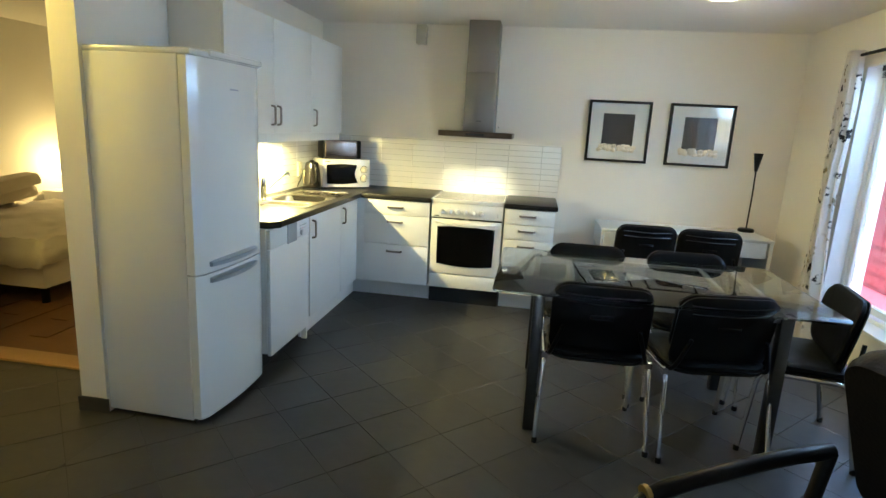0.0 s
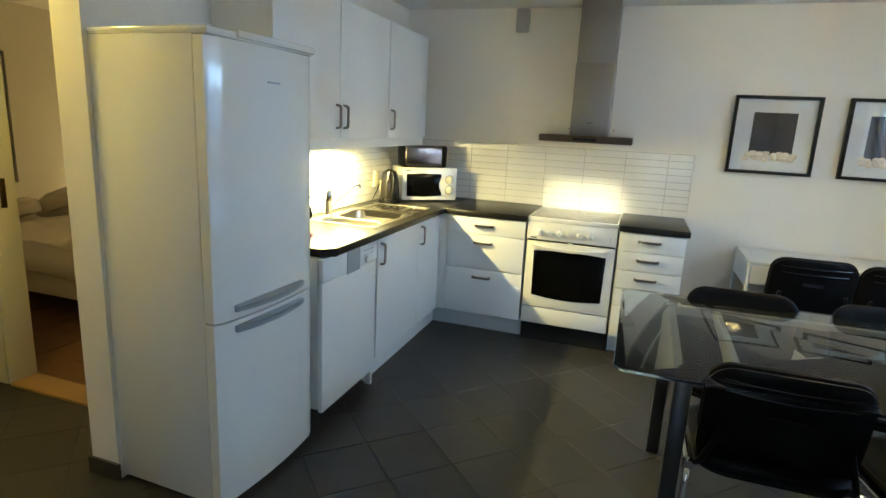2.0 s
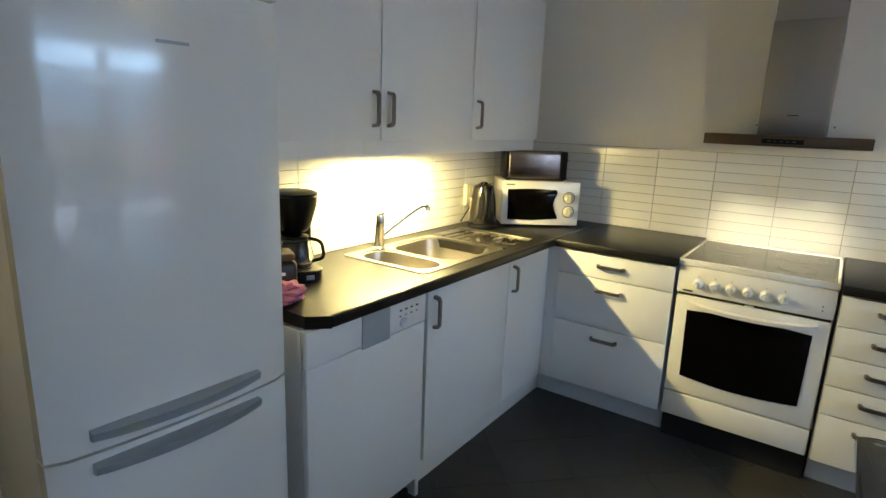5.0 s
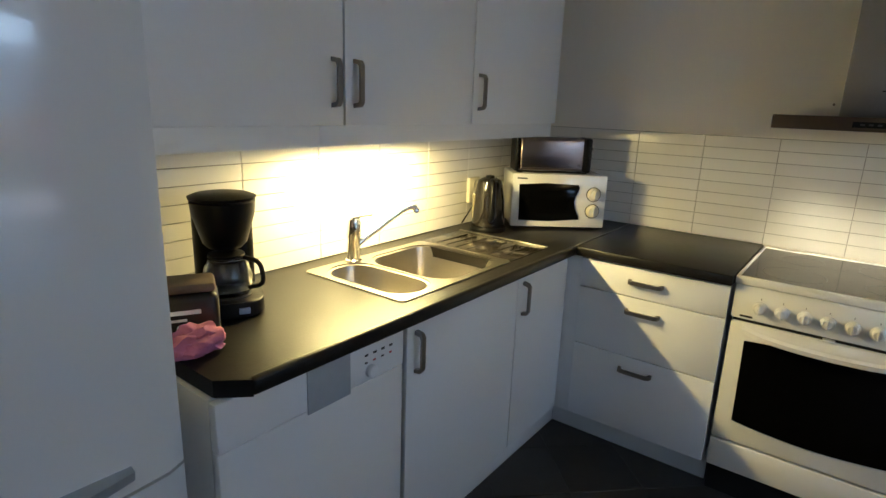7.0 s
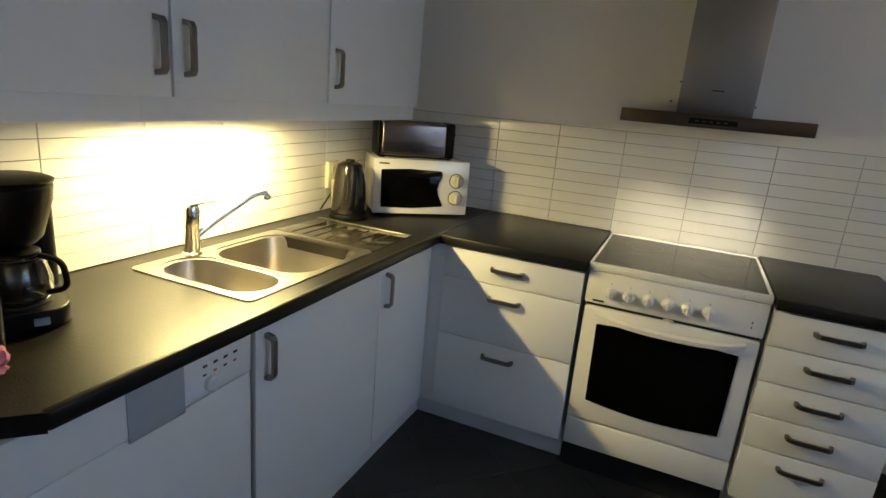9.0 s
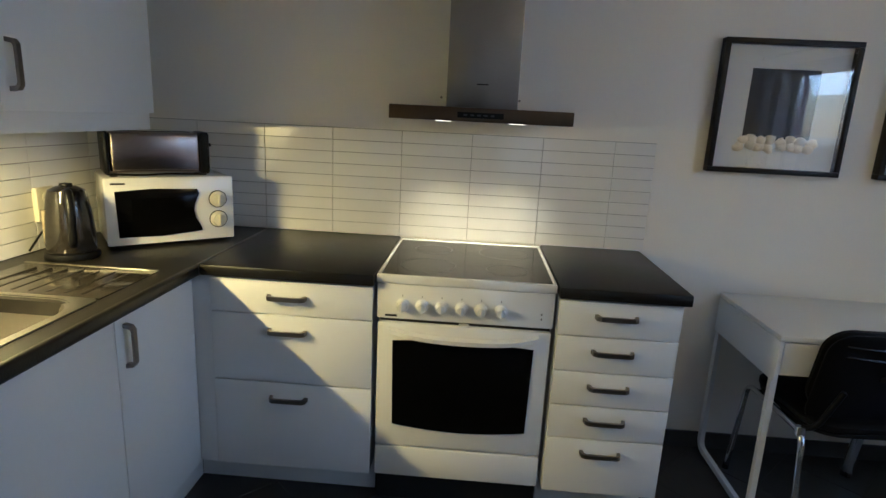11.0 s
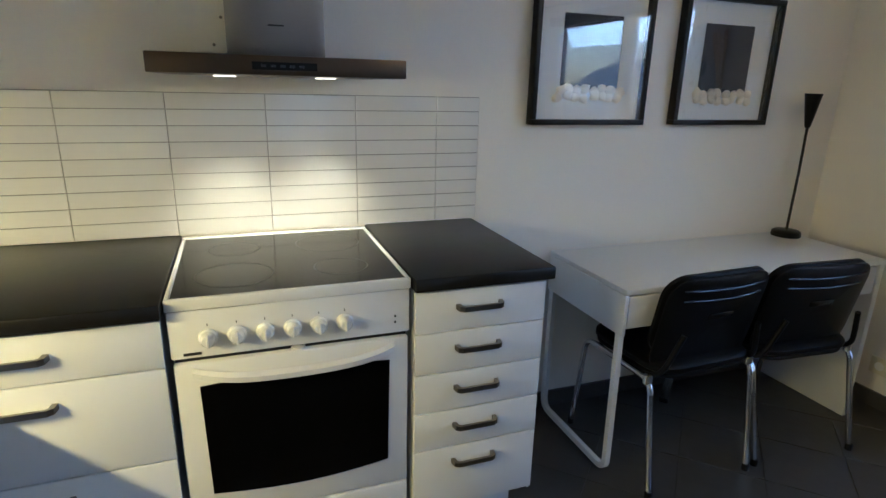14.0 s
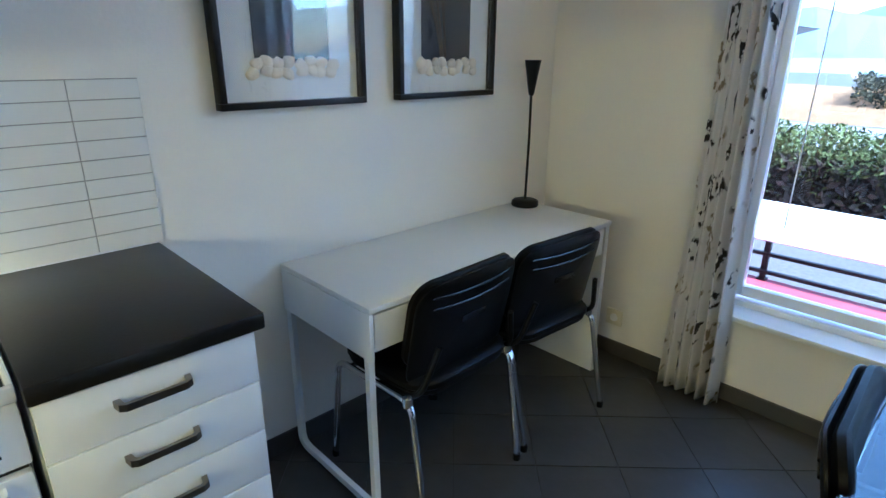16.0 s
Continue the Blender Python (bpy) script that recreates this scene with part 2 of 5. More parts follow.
structure("wall_north", B(-1.34, XR + 0.25, 0, 0.2, -0.1, H + 0.1), M_WALL, "smooth white painted kitchen wall", "wall")
WIN0, WIN1, SILL, HEAD = -2.92, -0.90, 0.385, 2.01
# south window opening: unseen, added to let light in from behind
LW0, LW1 = 0.75, 1.65
bm = bmesh.new()
for y0, y1, z0, z1 in ((WIN1, 0.2, -0.1, H + 0.1), (WIN0, WIN1, -0.1, SILL), (WIN0, WIN1, HEAD, H + 0.1), (SOUTH, WIN0, -0.1, H + 0.1)):
    box(bm, XR, XR + 0.25, y0, y1 if y1 < 0.1 else -0.0005, z0, z1)
structure("wall_east", bm, M_WALL, "white painted wall with a large window", "wall")
bm = bmesh.new()
for x0, x1, z0, z1 in ((SX - 0.15, LW0, -0.1, H + 0.1), (LW1, XR + 0.25, -0.1, H + 0.1), (LW0, LW1, -0.1, SILL), (LW0, LW1, HEAD, H + 0.1)):
    box(bm, x0, x1, SOUTH - 0.25, SOUTH, z0, z1)
structure("wall_south", bm, M_WALL, "white living room wall with an added window opening", "wall")
structure("wall_west_living", B(SX - 0.15, SX, SOUTH, SY, -0.1, H + 0.1), M_WALL, "white wall with an outer corner at the hall", "wall")
ED0, ED1 = -3.45, -2.55  # an added door opening, unseen
bm = bmesh.new()
for x0, x1, z0 in ((WEST, ED0, -0.1), (ED1, SX - 0.15, -0.1), (ED0, ED1, 2.06)):
    box(bm, x0, x1, SY - 0.15, SY, z0, H + 0.1)
structure("wall_hall_south", bm, M_WALL, "white painted hall wall with an added door opening", "wall")
structure("wall_west_kitchen", B(XL - 0.14, XL, -2.85, 0, -0.1, H + 0.1), M_WALL, "white wall behind sink and fridge", "wall")
structure("wall_hall_end", B(WEST - 0.15, WEST, SY - 0.15, 1.6, -0.1, H + 0.1), M_WALL, "white wall at the hall's end", "wall")
BW, BN = -4.75, 1.25  # the bedroom's far walls
BW0, BW1, BZ0, BZ1 = -1.75, -0.72, 0.76, 1.92
bm = bmesh.new()
for y0, y1, z0, z1 in ((HALLY + 0.1201, BW0, -0.1, H + 0.1), (BW1, BN, -0.1, H + 0.1), (BW0, BW1, -0.1, BZ0), (BW0, BW1, BZ1, H + 0.1)):
    box(bm, BW - 0.2, BW, y0, y1, z0, z1)
structure("wall_bedroom_west", bm, M_WALL, "white bedroom wall with a window", "wall")
bm = bmesh.new()
DH = 2.06
for x0, x1, z0 in ((WEST, DOOR0, -0.1), (DOOR1, XL - 0.1401, -0.1), (DOOR0, DOOR1, DH)):
    box(bm, x0, x1, HALLY, HALLY + 0.12, z0, H + 0.1)
structure("wall_bedroom_south", bm, M_WALL, "white wall with the bedroom doorway", "wall")
structure("wall_bedroom_east", B(-1.40, -1.3205, HALLY + 0.1205, 1.25, -0.1, H + 0.1), M_WALL, "white bedroom wall", "wall")
structure("wall_bedroom_north", B(WEST, -1.33, 1.25, 1.4, -0.1, H + 0.1), M_WALL, "white bedroom wall", "wall")
structure("ceiling", B(WEST - 0.15, XR + 0.25, SOUTH - 0.25, 1.6, H, H + 0.12), M_CEIL, "white painted ceiling", "ceiling")
floor = structure("floor", B(SX - 0.15, XR, SOUTH, 0, -0.08, -0.004), M_GROUT, "dark grey stone tile floor laid diagonally", "floor")
hall_floor = structure("floor_hall", B(WEST, SX - 0.15, SY, HALLY, -0.08, -0.004), M_GROUT, "dark grey stone tile floor of the hall", "floor")
bed_floor = structure("floor_bedroom", B(WEST, -1.33, HALLY + 0.02, 1.25, -0.08, -0.006), M_WOODF, "brown laminate plank floor", "floor")

# ---- kitchen ----


def bow_handle(parent, at, length, axis, out, mat=None):
    """A flat bow handle: length along axis, standing out of the front by 30 mm."""
    a, o = Vector(axis), Vector(out)
    w = a.cross(o)
    bm = bmesh.new()
    h = length / 2
    prof = [(-h, 0.0), (-h + 0.004, 0.022), (-h + 0.016, 0.030), (h - 0.016, 0.030), (h - 0.004, 0.022), (h, 0.0), (h - 0.012, 0.0), (h - 0.015, 0.018), (h - 0.022, 0.022), (-h + 0.022, 0.022), (-h + 0.015, 0.018), (-h + 0.012, 0.0)]
    lo = [bm.verts.new(Vector(at) + a * u + o * d - w * 0.0075) for u, d in prof]
    hi = [bm.verts.new(Vector(at) + a * u + o * d + w * 0.0075) for u, d in prof]
    n = len(prof)
    for i in range(n):
        j = (i + 1) % n
        bm.faces.new((lo[i], lo[j], hi[j], hi[i]))
    for i in range(n // 2 - 1):
        for s in (lo, hi):
            bm.faces.new((s[i], s[i + 1], s[n - 2 - i], s[n - 1 - i]))
    return part("handle", bm, mat or M_STEELH, parent, "brushed metal bow handle", smooth=False)


TOE, CT = 0.150, 0.862  # plinth height, underside of worktop
# base run on the north wall: drawer unit beside the corner
u = thing("drawer_cabinet", (-0.285, -0.324, 0), "white base cabinet with three drawers beside the cooker", "cabinet")
part("body", B(-0.275, 0.275, -0.275, 0.319, TOE, CT), M_CABIN, u)
part("plinth", B(-0.405, 0.277, -0.165, -0.150, 0.001, TOE - 0.004, bevel=0.001), M_CAB, u)
for z0, z1 in ((0.738, 0.856), (0.488, 0.734), (0.155, 0.484)):
    d = part("drawer_front", B(-0.278, 0.278, -0.297, -0.278, z0, z1, bevel=0.002), M_CAB, u)
    bow_handle(d, (-0.012, -0.297, z1 - 0.055), 0.135, (1, 0, 0), (0, -1, 0))
part("filler_strip", B(-0.345, -0.2795, -0.288, -0.270, TOE, CT, bevel=0.001), M_CAB, u)

# narrow five-drawer unit
u = thing("narrow_drawer_cabinet", (0.803, -0.324, 0), "white narrow base cabinet with five drawers", "cabinet")
part("body", B(-0.198, 0.198, -0.275, 0.319, TOE, CT), M_CABIN, u)
part("side_panel", B(0.1985, 0.206, -0.28, 0.319, TOE - 0.02, CT, bevel=0.001), M_CAB, u)
part("plinth", B(-0.198, 0.192, -0.175, -0.160, 0.001, TOE - 0.004, bevel=0.001), M_CAB, u)
part("side_plinth", B(0.180, 0.192, -0.1595, 0.315, 0.001, TOE - 0.022), M_CAB, u)
for z0, z1 in ((0.737, 0.856), (0.611, 0.733), (0.487, 0.607), (0.363, 0.483), (0.150, 0.359)):
    d = part("drawer_front", B(-0.194, 0.202, -0.297, -0.278, z0, z1, bevel=0.002), M_CAB, u)
    bow_handle(d, (-0.008, -0.297, z1 - 0.048), 0.14, (1, 0, 0), (0, -1, 0))

# cooker
k = thing("electric_cooker", (0.30, -0.312, 0), "white freestanding electric cooker with black glass hob", "cooker")
part("body", B(-0.294, 0.294, -0.255, 0.27, 0.15, 0.872, bevel=0.003), M_ENAMEL, k)
part("plinth", B(-0.294, 0.294, -0.220, 0.20, 0.001, 0.148), M_BLACKMAT, k, "black recessed plinth")
bm = bmesh.new()
for q in ((-0.297, 0.297, -0.305, -0.290), (-0.297, 0.297, 0.255, 0.280), (-0.297, -0.285, -0.290, 0.255), (0.285, 0.297, -0.290, 0.255)):
    box(bm, *q, 0.873, 0.903, bevel=0.004)
hob = part("hob_rim", bm, M_ENAMEL, k, "white enamel rim")
part("glass_hob", B(-0.2845, 0.2845, -0.2895, 0.2545, 0.880, 0.899), M_HOB, k, "glossy black ceramic hob")
M_RING = material("grey_hob_marking", (0.026, 0.026, 0.026), 0.3, vary=0.1, bump=0)
for cx, cy, r in ((-0.14, -0.14, 0.10), (0.14, -0.14, 0.075), (-0.14, 0.11, 0.075), (0.14, 0.11, 0.10)):
    bm = bmesh.new()
    bmesh.ops.create_circle(bm, cap_ends=False, radius=r, segments=48)
    inner = bm.verts[:]
    ret = bmesh.ops.extrude_edge_only(bm, edges=bm.edges[:])
    for v in [g for g in ret["geom"] if isinstance(g, bmesh.types.BMVert)]:
        v.co *= (r - 0.003) / r
    bmesh.ops.translate(bm, verts=bm.verts[:], vec=(cx, cy, 0.8994))
    part("ring_marking", bm, M_RING, k)
panel = part("control_panel", B(-0.295, 0.295, -0.300, -0.256, 0.748, 0.872, bevel=0.006), M_ENAMEL, k, "white control panel with six knobs")
for i in range(6):
    x = -0.208 + i * 0.0655
    bm = lathe(bmesh.new(), [(0.0225, 0), (0.0225, 0.006), (0.018, 0.010), (0.016, 0.026), (0.013, 0.030), (0.002, 0.0305)], 24)
    box(bm, -0.0035, 0.0035, -0.0165, 0.0165, 0.014, 0.034, bevel=0.002)
    bmesh.ops.transform(bm, matrix=pose(x, -0.300, 0.800, 90), verts=bm.verts[:])
    part("knob", bm, M_ENAMEL, panel, "white round control knob")
    part("tick_mark", B(x - 0.001, x + 0.001, -0.3012, -0.2995, 0.829, 0.835), M_BLACK, panel)
for z in (0.795, 0.778):
    part("indicator_lamp", B(0.252, 0.256, -0.3015, -0.2995, z, z + 0.006), M_BLACK, panel)
part("maker_mark", B(-0.266, -0.226, -0.3012, -0.2995, 0.757, 0.764), M_BLACKMAT, panel, "small dark maker's mark")
door = part("oven_door", B(-0.292, 0.292, -0.300, -0.258, 0.272, 0.735, bevel=0.008), M_ENAMEL, k, "white oven door")
win = []
for i in range(13):
    s = i / 12
    win.append((-0.238 + 0.476 * s, 0.672 + 0.010 * math.sin(math.pi * s)))
for i in range(13):
    s = i / 12
    win.append((0.232 - 0.464 * s, 0.360 - 0.018 * math.sin(math.pi * s)))
bm = prism(bmesh.new(), win, pose(0, -0.3005, 0, 90), 0.004, bevel=0.001)
part("oven_window", bm, M_BLACKGLASS, door, "black oven window with curved edges")
bm = bmesh.new()
N = 20
rows = []
for i in range(N + 1):
    s = -1 + 2 * i / N
    y, z = -0.302 - 0.040 * (1 - abs(s) ** 4), 0.712 - 0.014 * (1 - s * s)
    rows.append([bm.verts.new((s * 0.250, y + dy, z + dz)) for dy, dz in ((0, -0.012), (-0.012, -0.009), (-0.014, 0.006), (0, 0.013), (0.010, 0.006), (0.010, -0.008))])
for a, b in zip(rows, rows[1:]):
    for i in range(6):
        j = (i + 1) % 6
        bm.faces.new((a[i], a[j], b[j], b[i]))
bm.faces.new(rows[0]), bm.faces.new(list(reversed(rows[-1])))
part("door_handle", bm, M_ENAMEL, door, "white bowed door handle")
part("door_catch", lathe(bmesh.new(), [(0.018, 0.737), (0.018, 0.742), (0.004, 0.744)], 20, (0, -0.289, 0)), M_ENAMEL, door)
# black filler draws the shade in the gap between door and panel
part("door_gap_shade", B(-0.288, 0.288, -0.285, -0.257, 0.7355, 0.7475), M_BLACKMAT, k)
part("storage_drawer", B(-0.292, 0.292, -0.298, -0.258, 0.150, 0.266, bevel=0.006), M_ENAMEL, k, "white storage drawer front")

# base run on the west wall
u = thing("sink_cabinet", (-0.912, -1.12, 0), "white sink base cabinet with two doors", "cabinet")
part("body", B(-0.263, 0.27, -0.52, 0.50, TOE, 0.70), M_CABIN, u)
part("plinth", B(0.207, 0.222, -0.525, 0.630, 0.001, TOE - 0.004, bevel=0.001), M_CAB, u)
for y0, y1 in ((-0.522, 0.082), (0.086, 0.486)):
    d = part("door", B(0.272, 0.291, y0, y1, TOE + 0.006, 0.856, bevel=0.002), M_CAB, u)
    bow_handle(d, (0.291, y0 + 0.038, 0.762), 0.130, (0, 0, 1), (1, 0, 0))
part("filler_strip", B(0.252, 0.284, 0.488, 0.505, TOE, 0.856), M_CAB, u)
part("leg_block", B(0.235, 0.272, -0.546, -0.526, 0.001, TOE + 0.07, bevel=0.002), M_CAB, u)

u = thing("dishwasher", (-0.912, -1.935, 0), "white freestanding dishwasher under the worktop", "dishwasher")
part("body", B(-0.258, 0.262, -0.278, 0.278, 0.11, 0.858, bevel=0.003), M_ENAMEL, u)
part("plinth", B(0.10, 0.205, -0.29, 0.29, 0.001, 0.108), M_BLACKMAT, u)
d = part("door", B(0.264, 0.288, -0.279, 0.279, 0.10, 0.742, bevel=0.004), M_CAB, u)
c = part("control_panel", B(0.264, 0.290, -0.279, 0.279, 0.744, 0.857, bevel=0.004), M_CAB, u, "white panel with small printed symbols")
M_GREYP = material("grey_translucent_plastic", (0.40, 0.43, 0.46), 0.25, vary=0.05)
part("grip_recess", B(0.2895, 0.2935, -0.055, 0.078, 0.735, 0.852, bevel=0.0015), M_GREYP, c, "grey moulded grip plate")
M_RED = material("red_print", (0.55, 0.12, 0.12), 0.5)
for i in range(4):
    part("printed_symbol", B(0.2898, 0.2908, 0.130 + i * 0.03, 0.142 + i * 0.03, 0.815, 0.821), M_RING, c)
    part("printed_symbol", B(0.2898, 0.2908, 0.130 + i * 0.03, 0.139 + i * 0.03, 0.795, 0.800), M_RED if i % 2 else M_RING, c)
part("programme_dial", lathe(bmesh.new(), [(0.018, 0), (0.018, 0.010), (0.014, 0.014), (0.003, 0.0145)], 24), M_CAB, c).matrix_basis = pose(0.290, 0.150, 0.772, 0, 90, 0)

# worktops, with the sink's cut-out left free
wt = thing("worktop", (0, 0, 0.864), "black laminate L-shaped kitchen worktop with rounded front edge", "worktop")
bm = bmesh.new()
XF = -0.593
prism(bm, [(XL + 0.002, -2.205), (XF - 0.047, -2.205), (XF + 0.008, -2.150), (XF - 0.001, -2.150), (XF - 0.001, -1.585), (XL + 0.002, -1.585)], pose(0, 0, 0), 0.038)
for q in ((XL + 0.002, -1.075, -1.585, -1.07, 0, 0.038), (-0.675, XF, -1.585, -1.07, 0, 0.038), (XL + 0.002, XF, -1.07, -0.003, 0, 0.038)):
    box(bm, *q, bevel=0.0)
bmesh.ops.remove_doubles(bm, verts=bm.verts[:], dist=0.0005)
part("sink_side_top", bm, M_WORK, wt, smooth=False)
part("front_edge", B(XF - 0.012, XF + 0.010, -2.150, -0.645, 0.0005, 0.0392, bevel=0.008, seg=3), M_WORK, wt)
part("cooker_side_top", B(-0.588, -0.001, -0.640, -0.003, 0, 0.0385, bevel=0.006), M_WORK, wt)
part("joint_strip", B(-0.5935, -0.5875, -0.645, -0.004, 0.0, 0.0400), M_STEEL, wt, "thin metal joint strip")
w2 = thing("end_worktop", (0.81, -0.31, 0.864), "short black laminate worktop beside the cooker", "worktop")
part("top", B(-0.207, 0.215, -0.328, 0.307, 0, 0.0385, bevel=0.006), M_WORK, w2)
part("wall_seal", B(-0.207, 0.212, 0.299, 0.306, 0.0388, 0.043), M_WHITE, w2)

# sink
s = thing("double_sink", (-0.873, -1.188, 0.902), "stainless steel sink with two bowls and a drainer", "sink")


def bowl(x0, x1, y0, y1, depth, r):
    bm = bmesh.new()
    cx, cy = (x0 + x1) / 2, (y0 + y1) / 2
    rings = []
    for grow, z in ((0.012, 0.001), (0.0, -0.002), (-0.004, -0.02), (-0.012, -depth + 0.03), (-0.03, -depth + 0.008), (-0.05, -depth)):
        rings.append([bm.verts.new((cx + x, cy + y, z)) for x, y in rounded(x1 - x0 + 2 * grow, y1 - y0 + 2 * grow, max(0.01, r + grow))])
    for a, b in zip(rings, rings[1:]):
        for i in range(len(a)):
            j = (i + 1) % len(a)
            bm.faces.new((a[i], a[j], b[j], b[i]))
    bm.faces.new(rings[-1])
    return bm


BOWLS = (("small_bowl", -0.172, 0.178, -0.398, -0.232, 0.13, 0.078), ("large_bowl", -0.172, 0.182, -0.200, 0.130, 0.16, 0.085))
for nm, x0, x1, y0, y1, dp, rr in BOWLS:
    bw_ = part(nm, bowl(x0, x1, y0, y1, dp, rr), M_SINK, s)
    part("drain", lathe(bmesh.new(), [(0.032, 0), (0.032, 0.003), (0.020, 0.004), (0.018, 0.001)], 20, (0.0, (y0 + y1) / 2, 0.001 - dp)), M_STEELH, bw_)
bm = bmesh.new()
loops = [[(x, y - 0.137) for x, y in rounded(0.430, 0.592, 0.022)]]
for nm, x0, x1, y0, y1, dp, rr in BOWLS:
    loops.append([((x0 + x1) / 2 + x, (y0 + y1) / 2 + y) for x, y in rounded(x1 - x0 + 0.022, y1 - y0 + 0.022, rr + 0.011)])
edges = []
for lp in loops:
    vs = [bm.verts.new((x, y, 0.0035)) for x, y in lp]
    edges += [bm.edges.new((vs[i], vs[(i + 1) % len(vs)])) for i in range(len(vs))]
rim_edge = edges[:len(loops[0])]
bmesh.ops.triangle_fill(bm, edges=edges, use_beauty=True, use_dissolve=False)
ret = bmesh.ops.extrude_edge_only(bm, edges=rim_edge)
for v in [g for g in ret["geom"] if isinstance(g, bmesh.types.BMVert)]:
    v.co.z = -0.0006
part("sink_rim", bm, M_SINK, s, smooth=False)
bm = bmesh.new()
box(bm, -0.215, 0.215, 0.426, 0.434, 0.004, 0.008)
part("drainer_edge", bm, M_SINK, s)
M_DRAIN = material("dark_glossy_drainer", (0.020, 0.017, 0.014), 0.14, spec=0.6, scale=60, vary=0.1, bump=0.0)
board = part("drainer_board", box(bmesh.new(), -0.213, 0.213, 0.160, 0.4255, -0.0005, 0.0028, bevel=0.001), M_DRAIN, s, "dark glossy drainer board")
for i in range(7):
    part("drainer_groove", box(bmesh.new(), -0.155 + i * 0.05, -0.148 + i * 0.05, 0.185, 0.395, 0.0028, 0.0050, bevel=0.001), M_DRAIN, board)
t = thing("kitchen_tap", (-1.062, -1.425, 0.905), "chrome single lever mixer tap with long spout", "tap")
part("body", lathe(bmesh.new(), [(0.029, 0), (0.029, 0.006), (0.024, 0.010), (0.023, 0.085), (0.0255, 0.090), (0.0255, 0.138), (0.022, 0.150), (0.004, 0.153)], 28), M_CHROME, t)
part("spout", tube(bmesh.new(), [(0.010, 0.010, 0.060), (0.022, 0.045, 0.085), (0.075, 0.165, 0.170), (0.088, 0.192, 0.180), (0.098, 0.214, 0.176)], 0.0105, 14, 0.02), M_CHROME, t)
part("spout_tip", lathe(bmesh.new(), [(0.013, 0.158), (0.013, 0.172), (0.010, 0.176)], 18, (0.098, 0.214, 0.0)), M_CHROME, t)
part("lever", box(bmesh.new(), -0.010, 0.010, -0.012, 0.085, 0.150, 0.158, bevel=0.003), M_CHROME, t)

# wall cabinets
UX, UB, UT = -0.86, 1.382, 2.077
for y0, y1, nh in ((-2.225, -1.648, "b"), (-1.644, -1.036, "a"), (-1.032, -0.373, "a")):
    c = (y0 + y1) / 2
    h = (y1 - y0) / 2
    u = thing("wall_cabinet", (-1.0, c, UB), "white flat-fronted wall cabinet above the sink", "cabinet", "wall cabinets")
    part("body", B(XL + 1.0 + 0.002, UX + 1.0 - 0.020, -h, h, 0.0, UT - UB, bevel=0.001), M_CAB, u)
    d = part("door", B(UX + 1.0 - 0.019, UX + 1.0, -h + 0.0015, h - 0.0015, -0.004, UT - UB, bevel=0.002), M_CAB, u)
    bow_handle(d, (UX + 1.0, (h - 0.038) if nh == "b" else (-h + 0.038), 0.108), 0.13, (0, 0, 1), (1, 0, 0))
u = thing("light_pelmet", (-1.0, -1.30, 1.320), "white pelmet strip under the wall cabinets", "pelmet")
part("board", B(0.108, 0.122, -0.922, -0.42, 0.0, 0.0585, bevel=0.001), M_CAB, u)
part("board", B(0.108, 0.122, -0.4195, 0.925, 0.0, 0.0605, bevel=0.001), M_CAB, u)
part("bracket", B(-0.16, 0.108, -0.922, -0.908, 0.0, 0.0645), M_CAB, u)
part("bracket", B(-0.16, 0.108, 0.911, 0.925, 0.0, 0.0645), M_CAB, u)
u = thing("cabinet_light", (-1.03, -1.32, 1.352), "slim under-cabinet tube lamp, switched on", "lamp")
part("housing", B(-0.045, 0.045, -0.29, 0.29, 0.012, 0.0295, bevel=0.003), M_WHITE, u)
part("tube", tube(bmesh.new(), [(0.0, -0.26, 0.0105), (0, 0.26, 0.0105)], 0.007, 10), glow("lit_tube", (1.0, 0.78, 0.45), 3), u, "glowing warm tube")

# hood
u = thing("cooker_hood", (0.312, 0, 1.405), "stainless steel chimney cooker hood with its light on", "cooker hood")
bm = bmesh.new()
box(bm, -0.30, 0.30, -0.512, -0.003, 0.0, 0.045, bevel=0.003)
canopy = part("canopy", bm, M_HOODREFLECT, u)
part("control_strip", B(-0.075, 0.075, -0.5145, -0.5115, 0.012, 0.030), M_BLACK, canopy, "dark strip with small buttons")
for i in range(5):
    part("button", B(-0.055 + i * 0.022, -0.043 + i * 0.022, -0.5155, -0.5146, 0.018, 0.024), M_RING, canopy)
# chimney split in two; the added seam draws a band of reflection
part("chimney", B(-0.128, 0.132, -0.27, -0.003, 0.0455, 0.53, bevel=0.003), M_STEEL, u, "square brushed steel chimney")
part("upper_chimney", B(-0.1245, 0.1285, -0.2665, -0.003, 0.5305, H - 1.406, bevel=0.002), M_STEEL, u)
part("maker_mark", B(-0.02, 0.022, -0.2712, -0.2695, 0.13, 0.134), M_BLACKMAT, u)
for x, z in ((-0.165, 0.09), (0.155, 0.09), (-0.14, 0.17)):
    part("wall_screw", lathe(bmesh.new(), [(0.005, 0), (0.004, 0.003), (0.001, 0.0035)], 10), M_STEELH, u).matrix_basis = pose(x, -0.001, z, 90)
part("light_lens", lathe(bmesh.new(), [(0.03, -0.003), (0.03, 0.0), (0.028, 0.001)], 24, (-0.14, -0.20, -0.001)), glow("lit_lens", (1.0, 0.86, 0.6), 0.7), u, "round lit lamp lens")
part("light_lens", lathe(bmesh.new(), [(0.03, -0.003), (0.03, 0.0), (0.028, 0.001)], 24, (0.14, -0.20, -0.001)), bpy.data.materials["lit_lens"], u, "round lit lamp lens")

